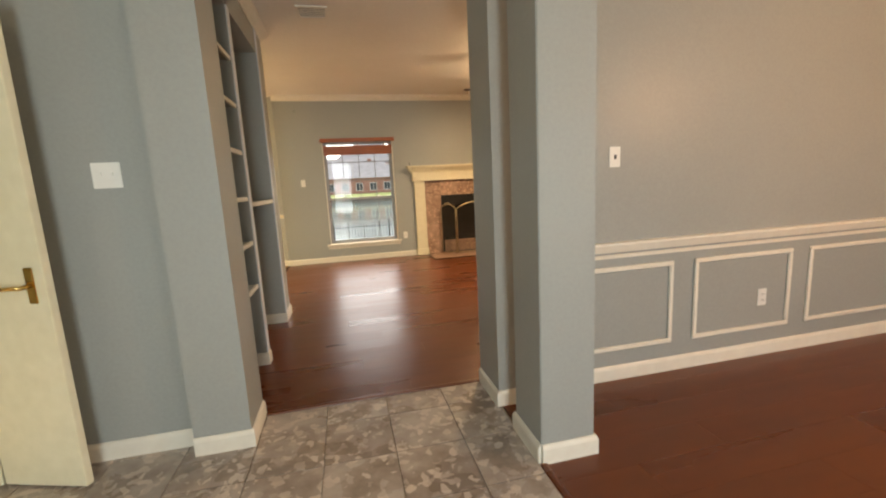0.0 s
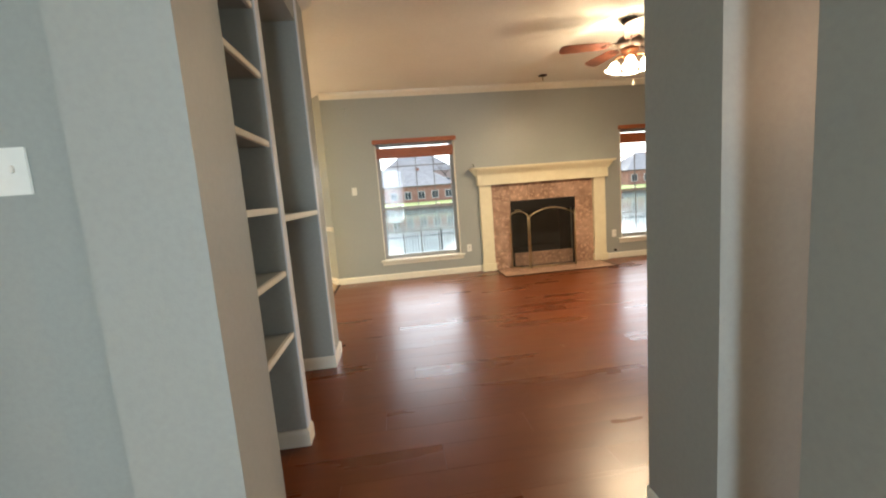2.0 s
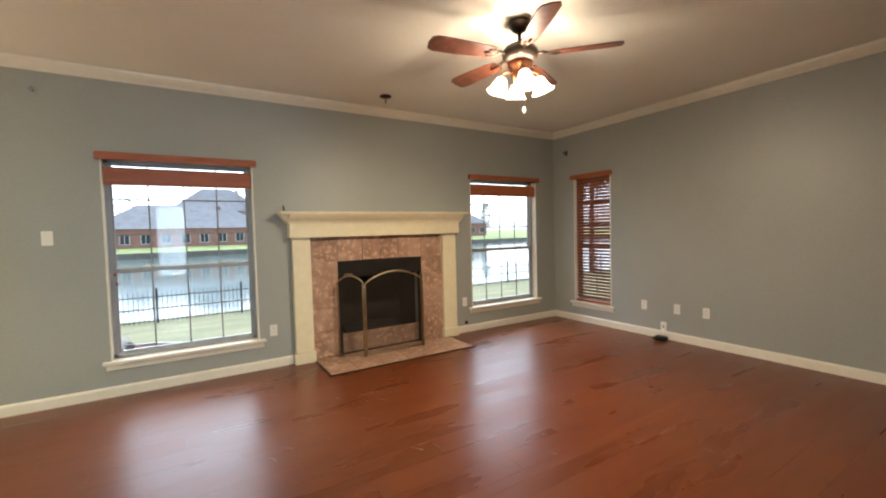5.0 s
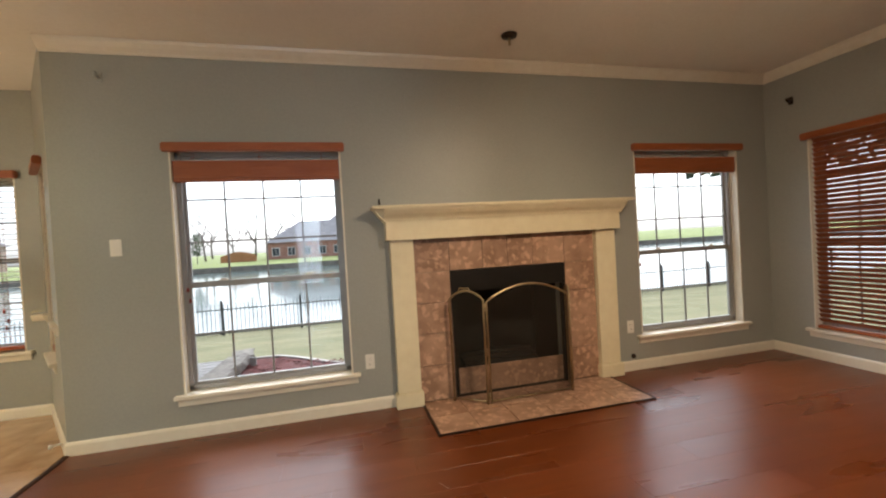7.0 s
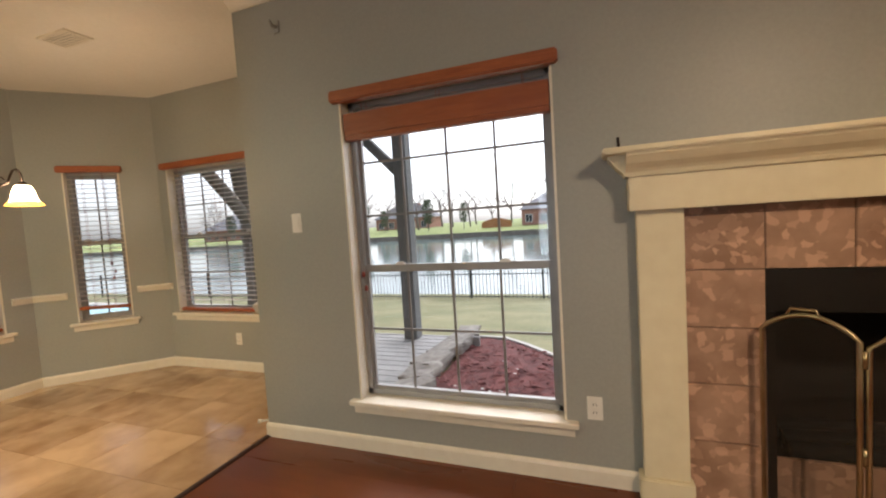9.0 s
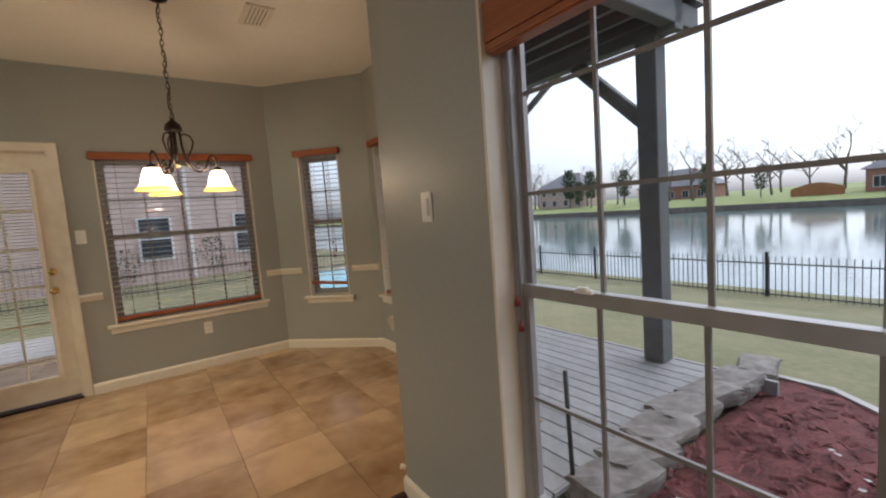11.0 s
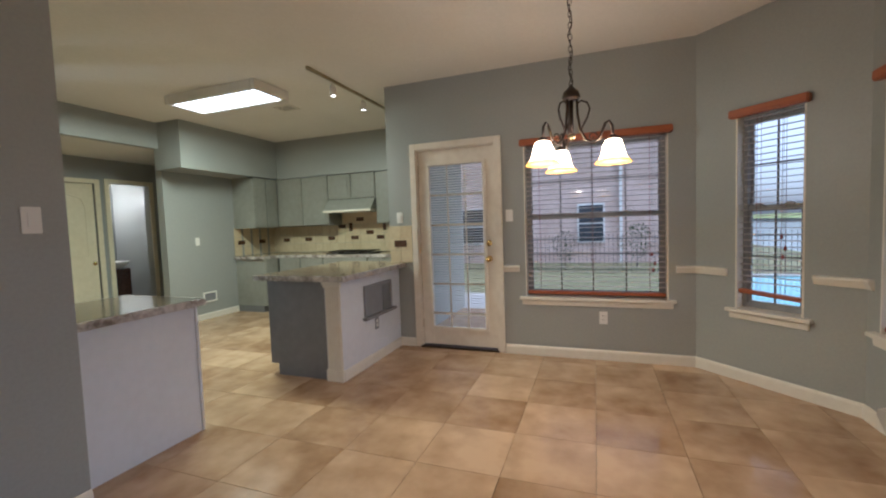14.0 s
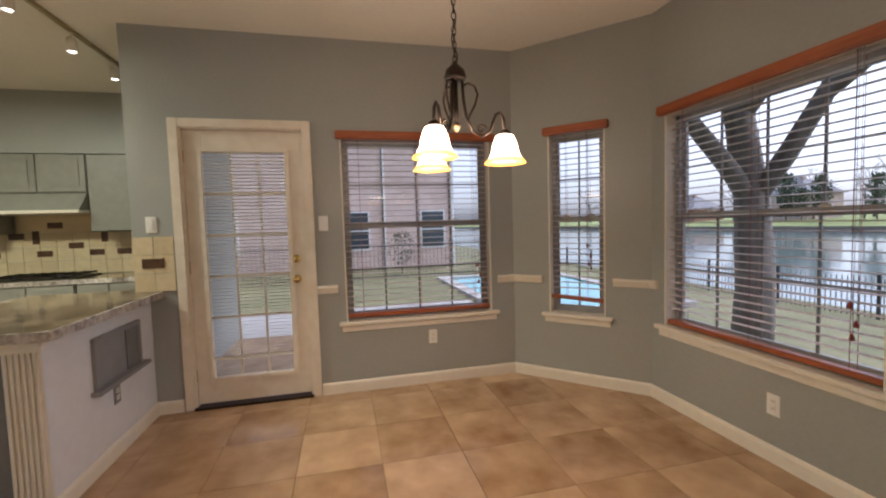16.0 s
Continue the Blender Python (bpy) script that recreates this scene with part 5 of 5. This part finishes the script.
def rect_floor(parent, name, rects, px, py, stagger, material, gap, top=0.0):
    """Lays pieces px by py over rects of (x0, x1, y0, y1), cut at the edges."""
    cache = {}
    for x0, x1, y0, y1 in rects:
        for j in range(int((y0 - 100) // py), int((y1 + 100) // py)):
            a, b = max(y0, j * py), min(y1, (j + 1) * py)
            if b - a < 0.004:
                continue
            off = (j * stagger) % px
            for i in range(-20, 30):
                c, d = max(x0, i * px + off), min(x1, (i + 1) * px + off)
                if d - c < 0.004:
                    continue
                key = (round(d - c, 3), round(b - a, 3))
                if key not in cache:
                    bm = boxes((gap, d - c - gap, gap, b - a - gap, top - 0.014, top))
                    up = [e for e in bm.edges if all(v.co.z > top - 0.001 for v in e.verts)]
                    bmesh.ops.bevel(bm, geom=up, offset=0.0004, segments=1, affect="EDGES")
                    cache[key] = mesh_of(name, bm, material)
                clip_piece(cache[key], name, parent, c, a)


wood = thing("floor_wood", "glossy dark cherry laminate plank floor", "floor", kind="structure")
rect_floor(wood, "plank", [(-0.78, 5.19, 2.92, 4.75), (-0.82, 5.19, 4.75, 7.57), (-0.46, 5.19, 2.705, 2.92)], 1.22, 0.193, 0.47, M_PLANK, 0.0003)
rect_floor(wood, "plank", [(0.94, 5.19, -1.7, 2.44)], 1.22, 0.193, 0.47, M_PLANK, 0.0003)
# joints at y 6.075 and x -1.72 with 0.46 tiles
st = thing("tile_field", "polished brown travertine floor tiles", "floor", kind="structure", m=pose(-1.72, 6.075, 0))
rect_floor(st, "tile", [(-4.0, -0.03, -4.545, -3.375), (-4.0, 0.89, -3.375, 1.3725), (-1.99, 0.86, 1.3725, 2.49), (-3.05, -0.13, -5.8, -4.545)], 0.4575, 0.4575, 0.0, M_TRAV, 0.0012)
ft = thing("floor_foyer", "speckled grey-brown stone tile foyer floor", "floor", kind="structure", m=pose(0.31, 2.475, 0))
rect_floor(ft, "tile", [(-2.05, 0.615, -4.1, 0.215)], 0.335, 0.335, 0.0, M_FOYER, 0.0022)
trim("floor_strip", [(-0.018, 0.0), (-0.014, 0.008), (0.0, 0.011), (0.014, 0.008), (0.018, 0.0)], [(-0.37, 2.698), (0.915, 2.698)], "dark wood transition strip", M_PLANK)
trim("floor_strip", [(-0.018, 0.0), (-0.014, 0.008), (0.0, 0.011), (0.014, 0.008), (0.018, 0.0)], [(-0.83, 4.76), (-0.83, 7.56)], "dark wood transition strip", M_SEAM)
trim("floor_strip", [(-0.018, 0.0), (-0.014, 0.008), (0.0, 0.011), (0.014, 0.008), (0.018, 0.0)], [(0.93, -1.69), (0.93, 1.85)], "dark wood transition strip", M_PLANK)

# ---- outdoors ----
def slope(y):
    return -0.34 if y < 10.5 else -0.34 - 0.96 * min(1.0, (y - 10.5) / 8.2)


bm = bmesh.new()
ys = [-60, -2, 5, 7.7, 9, 10.5, 11.5, 12.5, 14, 16, 18, 19.2, 20.5, 21.0]
xs = [-200, -60, -30, -15, -8, -4, 0, 4, 8, 15, 30, 60, 200]
g = [[bm.verts.new((x, y, slope(y) - 0.03 if y < 19.5 else (-1.45 if y < 20.8 else -2.4))) for x in xs] for y in ys]
for a, b in zip(g, g[1:]):
    for i in range(len(xs) - 1):
        bm.faces.new((a[i], a[i + 1], b[i + 1], b[i]))
solid("ground", bm, M_LAWN, "winter lawn sloping down to the lake", "ground", kind="structure")
solid("water", boxes((-400, 400, 20.6, 90, -1.9, -1.8)), M_WATER, "calm grey-green lake water", "water", kind="structure")
bm = bmesh.new()
ys = [(83, -1.95), (83.05, -1.0), (84, -0.9), (90, -0.3), (110, 0.4), (1500, 1.0)]
g = [[bm.verts.new((x, y, z)) for x in (-1200, -120, -60, 0, 60, 120, 1200)] for y, z in ys]
for k, (a, b) in enumerate(zip(g, g[1:])):
    for i in range(6):
        bm.faces.new((a[i], a[i + 1], b[i + 1], b[i]))
solid("far_bank", bm, M_FARLAWN, "green far bank of the lake", "ground", kind="structure")
solid("far_bank_wall", boxes((-400, 400, 82.8, 83.1, -1.95, -0.85)), M_BANK, "low dark retaining wall of the far bank", "wall", kind="structure")

# deck, post and pergola outside the big window
dk = thing("deck", "grey timber deck beside the house", "deck", kind="structure", m=pose(-4.0, 7.95, 0))
pm = mesh_of("deck_board", boxes((0, 0.136, 0, 1.0, -0.035, 0.0), bevel=0.004), M_DECK)
for k in range(18):
    o = new("deck_board", pm)
    o.parent, o.matrix_local = dk, pose(3.45, 0.05 + k * 0.142, -0.19, 0, 0, 90) @ Matrix.Diagonal((1, 3.45, 1, 1))
part("deck_rim", boxes((0.0, 3.76, 2.62, 2.66, -0.34, -0.19)), M_DECK, dk)
pg = thing("pergola", "dark grey timber porch post with knee brace and roof beams", "pergola")
part("post", boxes((-1.20, -1.02, 10.36, 10.54, -0.19, 2.80), bevel=0.008), M_POST, pg)
part("knee_brace", tube([(-1.10, 10.45, 1.93), (-1.88, 10.45, 2.72)], 0.075, 4), M_POST, pg)
part("beam", boxes((-7.0, -0.86, 10.38, 10.52, 2.70, 2.95), bevel=0.006), M_POST, pg)
part("fascia", boxes((-0.98, -0.86, 8.6, 10.8, 2.74, 2.93), bevel=0.006), M_POST, pg)
for k in range(7):
    part("rafter", boxes((-7.0, -0.9, 8.72 + k * 0.27, 8.77 + k * 0.27, 2.80, 2.93)), M_POST, pg)
part("roof_boards", boxes((-7.0, -0.82, 8.6, 10.85, 2.955, 3.0)), M_BRONZE, pg)
pl = solid("garden_stake", tube([(-0.57, 8.47, -0.3), (-0.585, 8.46, 0.42)], 0.013, 8), M_IRON, "thin dark metal garden stake", "stake")

bv, bl = along(C, D)
bw_ = thing("brick_veneer", "weathered rose brick outer wall of the bay", "wall", kind="structure", m=bv)
part("mortar", boxes((-0.1, bl - 0.03, 0.152, 0.225, -0.35, 3.0)), M_PATIO, bw_)
bk = mesh_of("brick", boxes((0.004, 0.196, 0.215, 0.235, 0.004, 0.061), bevel=0.003), M_BRICK)
for j in range(42):
    for i in range(4):
        o = new("brick", bk)
        o.parent, o.location = bw_, (i * 0.2 + 0.1 * (j % 2), 0, -0.34 + j * 0.068)
# edging stones and mulch bed
rs = random.Random(4)
for k, (x, y) in enumerate(((-0.42, 8.62), (-0.47, 8.95), (-0.52, 9.30), (-0.55, 9.66), (-0.53, 10.05), (-0.50, 10.45), (-0.46, 10.85))):
    bm = boxes((-0.13, 0.13, -0.18, 0.18, -0.09, 0.09))
    bmesh.ops.subdivide_edges(bm, edges=bm.edges[:], cuts=3, use_grid_fill=True)
    for v in bm.verts:
        d = noise.noise_vector(v.co * 5 + Vector((k * 3.1, 0, 0)))
        v.co = v.co + d * 0.045
    bmesh.ops.smooth_vert(bm, verts=bm.verts[:], factor=0.5, use_axis_x=True, use_axis_y=True, use_axis_z=True)
    bmesh.ops.smooth_vert(bm, verts=bm.verts[:], factor=0.4, use_axis_x=True, use_axis_y=True, use_axis_z=True)
    for v in bm.verts:
        v.co.x, v.co.y, v.co.z = v.co.x * 1.2, v.co.y * 1.4, v.co.z * (0.95 if v.co.z < 0 else 0.75)
        v.co += noise.noise_vector(v.co * 14) * 0.022
    solid("edging_stone", bm, M_STONE, "rough pale limestone edging block", "stone", "edging stones", m=pose(x, y, -0.22, 0, 0, rs.uniform(-15, 15)))
bm = bmesh.new()
ring = [(-0.40, 8.1), (-0.36, 9.0), (-0.40, 10.0), (-0.36, 11.0), (0.0, 10.95), (0.30, 10.72), (0.72, 10.30), (1.05, 10.02), (1.6, 9.75), (2.4, 9.6), (3.4, 9.55), (3.4, 8.1)]
vs = [bm.verts.new((x, y, -0.315)) for x, y in ring]
c = bm.verts.new((0.7, 9.1, -0.22))
for i in range(len(vs)):
    bm.faces.new((vs[i], vs[(i + 1) % len(vs)], c))
bmesh.ops.subdivide_edges(bm, edges=bm.edges[:], cuts=5, use_grid_fill=True)
for v in bm.verts:
    v.co.z += 0.02 * noise.noise(v.co * 6)
bmesh.ops.recalc_face_normals(bm, faces=bm.faces[:])
solid("mulch_bed", bm, M_MULCH, "bed of dark red wood mulch", "mulch", kind="stuff")
verts, faces = [], []
for k in range(1800):
    x, y = rs.uniform(-0.35, 3.2), rs.uniform(8.2, 10.7)
    if y > 10.85 - 0.75 * max(0, x) + 0.1 * x * x:
        continue
    a, w, l = rs.uniform(0, math.pi), rs.uniform(0.006, 0.014), rs.uniform(0.02, 0.06)
    z = -0.315 + 0.095 * max(0, 1 - math.hypot((x - 0.7) / 2, (y - 9.1) / 1.3)) + rs.uniform(0.01, 0.035)
    n = len(verts)
    ca, sa = math.cos(a), math.sin(a)
    for u, v, h in ((-l, -w, 0), (l, -w, rs.uniform(-0.01, 0.02)), (l, w, 0.012), (-l, w, 0.008)):
        verts.append((x + u * ca - v * sa, y + u * sa + v * ca, z + h))
    faces.append((n, n + 1, n + 2, n + 3))
me = bpy.data.meshes.new("mulch_chips")
me.from_pydata(verts, [], faces)
me.materials.append(M_MULCH)
tagged(new("mulch_chips", me), "loose chips of red wood mulch", "mulch", kind="stuff")
verts, faces = [], []
for k in range(26):
    x, y = rs.uniform(-0.2, 1.4), rs.uniform(8.4, 9.9)
    n = len(verts)
    for j in range(5):
        a = 2 * math.pi * j / 5
        verts.append((x + 0.022 * math.cos(a) * rs.uniform(0.6, 1.3), y + 0.016 * math.sin(a), -0.20 + 0.012 * rs.random()))
    faces.append(tuple(range(n, n + 5)))
me = bpy.data.meshes.new("fallen_leaves")
me.from_pydata(verts, [], faces)
me.materials.append(M_PATIO)
tagged(new("fallen_leaves", me), "pale dry fallen leaves on the mulch", "leaves", kind="stuff")
trim("bed_edging", [(-0.03, -0.36), (-0.03, -0.29), (0.03, -0.29), (0.03, -0.36)], [(-0.36, 11.0), (0.0, 10.98), (0.30, 10.75), (0.72, 10.33), (1.05, 10.05), (1.6, 9.78), (2.4, 9.63), (3.4, 9.58)], "pale concrete bed edging", M_PATIO)

# iron fence along the water
fy, fz = 18.9, -1.36
fn = thing("iron_fence", "black iron picket fence along the water", "fence", m=pose(0, fy, fz))
for z in (0.10, 0.86):
    part("rail", boxes((-22, 24, -0.015, 0.015, z, z + 0.03)), M_IRON, fn)
pk = mesh_of("picket", boxes((-0.008, 0.008, -0.008, 0.008, 0.0, 1.05)), M_IRON)
for k in range(290):
    o = new("picket", pk)
    o.parent, o.location = fn, (-17 + 0.125 * k, 0, 0)
pp = mesh_of("fence_post", boxes((-0.03, 0.03, -0.03, 0.03, -0.1, 1.15)), M_IRON)
for k in range(20):
    o = new("fence_post", pp)
    o.parent, o.location = fn, (-22 + 2.4 * k, 0, 0)


# trees
def bare_tree(name, at, height, r, seed, label, depth=4, lean=(0, 0), spread=0.55, first=0.45):
    rt = random.Random(seed)
    t = thing(name, label, "tree", m=pose(*at))
    parts = []

    def grow(p, d, length, rad, lev):
        pts, q = [p], p
        for i in range(4):
            d = (d + Vector((rt.uniform(-1, 1), rt.uniform(-1, 1), rt.uniform(-0.3, 0.5))) * 0.13).normalized()
            q = q + d * (length / 4)
            pts.append(q)
        parts.append((lev, tube(pts, rad, 8 if lev < 2 else 4, 0.6)))
        if lev >= depth:
            return
        for i in range(3 if lev else 4):
            s = pts[rt.randint(2, 4)]
            a = rt.uniform(0, 2 * math.pi)
            nd = (d * (1 - spread * 0.6) + Vector((math.cos(a), math.sin(a), rt.uniform(-0.1, 0.4))) * spread).normalized()
            grow(s, nd, length * rt.uniform(0.55, 0.75), rad * 0.5, lev + 1)

    grow(Vector((0, 0, -0.2)), Vector((*lean, 1)).normalized(), height * first, r, 0)
    part("trunk", parts[0][1], M_BARK, t)
    part("branches", merge(*[b for l, b in parts[1:]]), M_BARK if height < 14 else M_TWIG, t)
    return t


bare_tree("tree", (-4.42, 11.2, -0.45), 8.5, 0.23, 7, "large bare grey tree behind the deck", 5, lean=(0.10, 0.09), spread=0.62, first=0.5)
tt = bare_tree("tree", (-38, 96, 0.2), 23, 0.26, 21, "distant bare tree on the far bank", 5, spread=0.62, first=0.3)
for x, y, rz, s in ((-21, 101, 40, 0.7), (-9, 118, 90, 1.1), (14, 104, 10, 0.8), (33, 112, 200, 1.0), (60, 103, 130, 0.9), (-60, 108, 250, 1.0), (-85, 102, 300, 1.0), (-120, 112, 20, 1.1), (-29, 115, 77, 0.9), (46, 122, 55, 1.2), (-105, 98, 170, 0.8), (-150, 104, 60, 1.0), (-26, 99, 15, 0.75), (-32, 104, 95, 0.9), (-43, 97, 160, 0.7), (-49, 101, 215, 0.85), (-55, 97, 280, 0.75), (-66, 101, 333, 0.8), (-79, 97, 111, 0.75), (-18, 108, 140, 0.95), (-14, 112, 190, 0.8), (-37, 110, 20, 1.05)):
    c = copy_thing(tt, pose(x, y, 0.3, 0, 0, rz))
    c.scale = (s, s, s)


def evergreen(at, h, w, seed, label, n=900, low=0.25):
    rt = random.Random(seed)
    t = thing("evergreen_tree", label, "tree", m=pose(*at))
    part("trunk", tube([(0, 0, -0.3), (0.05, 0, h * 0.4), (0, 0.05, h * 0.85)], 0.016 * h, 8, 0.4), M_BARK, t)
    verts, faces = [], []
    for k in range(n):
        z = h * rt.uniform(low, 1.0)
        env = w * (0.35 + 0.65 * math.sin(math.pi * (z / h - 0.2) / 0.85)) * (0.7 + 0.5 * noise.noise((z * 0.7, seed, k % 5)))
        a, r = rt.uniform(0, 2 * math.pi), abs(env) * math.sqrt(rt.random())
        c = Vector((r * math.cos(a), r * math.sin(a), z))
        s = 0.035 * h * rt.uniform(0.5, 1.3)
        u = Vector((rt.gauss(0, 1), rt.gauss(0, 1), rt.gauss(0, 1))).normalized()
        v = u.orthogonal().normalized()
        i = len(verts)
        verts += [c + u * s, c + v * s * 0.5, c - u * s, c - v * s * 0.5]
        faces.append((i, i + 1, i + 2, i + 3))
    me = bpy.data.meshes.new("crown")
    me.from_pydata(verts, [], faces)
    me.materials.append(M_LEAF)
    o = new("crown", me)
    o.parent = t
    return t


evergreen((21.8, 20.0, -1.4), 12.0, 6.0, 3, "tall evergreen with a high crown near the fence", 1500, 0.45)
ev = evergreen((-33, 90, -0.3), 7.0, 2.0, 9, "distant evergreen on the far bank", 700)
for x, y, s in ((-25, 90.5, 0.75), (-60, 94, 1.2), (-64, 95, 0.9), (-46, 94, 0.7), (-52, 95, 1.1), (8, 97, 0.8), (40, 95, 1.3), (-70, 99, 1.4), (-95, 95, 1.0), (23, 100, 1.2), (75, 99, 1.3)):
    c = copy_thing(ev, pose(x, y, 0.1))
    c.scale = (s, s, s)


def house(at, w, d, h, roof, seed, label, brick=None, rz=0, floors=1, wins=5):
    t = thing("house", label, "house", group="houses across the lake", m=pose(*at, 0, 0, rz))
    part("wall", boxes((-w / 2, w / 2, 0, d, -1, h)), brick or M_BRICK, t)
    e = 0.6
    bm = bmesh.new()
    b = [bm.verts.new(p) for p in ((-w / 2 - e, -e, h), (w / 2 + e, -e, h), (w / 2 + e, d + e, h), (-w / 2 - e, d + e, h))]
    r = [bm.verts.new(p) for p in ((-w / 2 + d / 2, d / 2, h + roof), (w / 2 - d / 2, d / 2, h + roof))]
    for f in ((b[0], b[1], r[1], r[0]), (b[1], b[2], r[1]), (b[2], b[3], r[0], r[1]), (b[3], b[0], r[0]), (b[3], b[2], b[1], b[0])):
        bm.faces.new(f)
    ro = part("roof", bm, M_ROOF, t)
    part("chimney", boxes((w * 0.2, w * 0.2 + 0.8, d * 0.4, d * 0.4 + 0.8, h, h + roof * 0.95)), brick or M_BRICK, ro)
    for fl_ in range(floors):
        for k in range(wins):
            x = -w / 2 + w * (k + 0.5) / wins
            z = 0.6 + 2.9 * fl_
            win = part("window", boxes((x - 0.75, x + 0.75, -0.09, 0.0, z, z + 1.7)), M_GUTTER, t)
            part("pane", boxes((x - 0.64, x - 0.04, -0.10, -0.085, z + 0.1, z + 1.6), (x + 0.04, x + 0.64, -0.10, -0.085, z + 0.1, z + 1.6)), M_DARKG, win)
    return t


house((0.5, 93, -0.2), 27, 12, 3.3, 4.6, 1, "long single-storey brick house with a grey hipped roof", wins=9)
house((7, 106, 0.0), 18, 12, 7.0, 5.4, 9, "two-storey house with a steep grey roof behind the others", M_PBRICK, floors=2, wins=5)
house((24, 96, 0.0), 16, 11, 3.4, 5.0, 2, "single-storey pale brick house with a steep grey roof", M_PBRICK, wins=5)
house((-48, 108, 0.0), 16, 10, 3.3, 4.2, 4, "brick house with a grey roof across the lake", wins=5)
house((-74, 100, 0.0), 15, 10, 5.6, 4.0, 5, "two-storey pale brick house across the lake", M_PBRICK, floors=2, wins=4)
house((40, 97, 0.0), 16, 11, 3.3, 4.4, 6, "brick house with a grey roof across the lake", wins=5)
house((64, 95, 0.0), 16, 11, 3.3, 4.4, 7, "brick house with a grey roof across the lake", wins=5)
house((-102, 99, 0.0), 16, 10, 3.3, 4.2, 8, "brick house with a grey roof across the lake", wins=5)
solid("cedar_fence", boxes(*[(-21.2 + 0.32 * k, -20.89 + 0.32 * k, 91, 91.06, -0.4, 0.9 + 0.8 * math.sin(k * 0.16)) for k in range(20)]), M_FENCEW, "orange cedar board fence on the far bank", "fence")

# neighbour's house and patio west of the nook
nh = thing("neighbour_house", "pale brick house next door with shuttered windows", "house", m=pose(-16.5, 4.0, -0.4))
part("wall", boxes((-6, 0, -9, 6.7, 0, 5.6)), M_PBRICK, nh)
bm = bmesh.new()
b = [bm.verts.new(p) for p in ((0.5, -9.5, 5.6), (0.5, 7.2, 5.6), (-6.5, 7.2, 5.6), (-6.5, -9.5, 5.6))]
r = [bm.verts.new((-3, -6, 8.4)), bm.verts.new((-3, 4.5, 8.4))]
for f in ((b[0], b[1], r[1], r[0]), (b[1], b[2], r[1]), (b[2], b[3], r[0], r[1]), (b[3], b[0], r[0])):
    bm.faces.new(f)
bmesh.ops.recalc_face_normals(bm, faces=bm.faces[:])
part("roof", bm, M_ROOF, nh)
for y in (-5.5, -1.8, 2.85, 5.8):
    for z in (0.8,):
        wn_ = part("window", boxes((0.0, 0.06, y - 0.5, y + 0.5, z, z + 1.5)), M_GUTTER, nh)
        part("pane", boxes((0.05, 0.075, y - 0.43, y + 0.43, z + 0.78, z + 1.43), (0.05, 0.075, y - 0.43, y + 0.43, z + 0.07, z + 0.72)), M_DARKG, wn_)
part("downpipe", boxes((0.0, 0.09, 3.85, 3.95, 0, 5.6)), M_GUTTER, nh)
part("downpipe", boxes((0.0, 0.09, 6.58, 6.68, 0, 5.6)), M_GUTTER, nh)
solid("patio", boxes((-8.2, -3.75, 3.0, 8.7, -0.40, -0.19)), M_PATIO, "pale concrete patio behind the house", "patio", kind="structure")
nf = thing("iron_fence", "black iron picket fence beside the patio", "fence", m=pose(-13.4, 8.0, -0.38))
for z in (0.10, 1.05):
    part("rail", boxes((-0.012, 0.012, -9, 5, z, z + 0.025)), M_IRON, nf)
pk2 = mesh_of("picket", boxes((-0.006, 0.006, -0.006, 0.006, 0.0, 1.2)), M_IRON)
for k in range(110):
    o = new("picket", pk2)
    o.parent, o.location = nf, (0, -9 + 0.127 * k, 0)
solid("pool", boxes((-12.5, -7.2, 9.4, 12.6, -0.45, -0.33)), M_POOL, "turquoise swimming pool water", "pool", kind="structure")
solid("pool_coping", boxes((-12.8, -12.5, 9.1, 12.9, -0.42, -0.30), (-7.2, -6.9, 9.1, 12.9, -0.42, -0.30), (-12.5, -7.2, 9.1, 9.4, -0.42, -0.30), (-12.5, -7.2, 12.6, 12.9, -0.42, -0.30)), M_PATIO, "pale pool coping", "pool coping", kind="structure")
# shrubs by the patio
for k, (x, y, h) in enumerate(((-14.6, 6.0, 1.3), (-14.8, 8.3, 1.5), (-14.5, 2.6, 1.2))):
    sb = evergreen((x, y, -0.4), h, h * 0.5, 30 + k, "low green shrub against the house next door", 260)
    sb.name = "shrub"
    tagged(sb, category="shrub")

# short pale scratches in the living room floor
verts, faces = [], []
for k in range(16):
    x, y, a, l = rs.uniform(0.7, 2.4), rs.uniform(4.3, 6.6), rs.uniform(1.9, 2.5), rs.uniform(0.02, 0.05)
    n = len(verts)
    for u, v in ((-l, -0.002), (l, -0.001), (l, 0.001), (-l, 0.002)):
        verts.append((x + u * math.cos(a) - v * math.sin(a), y + u * math.sin(a) + v * math.cos(a), 0.0012))
    faces.append((n, n + 1, n + 2, n + 3))
me = bpy.data.meshes.new("floor_scratches")
me.from_pydata(verts, [], faces)
me.materials.append(M_PATIO)
tagged(new("floor_scratches", me), "short pale scratches in the wood floor", "scratches", kind="stuff")
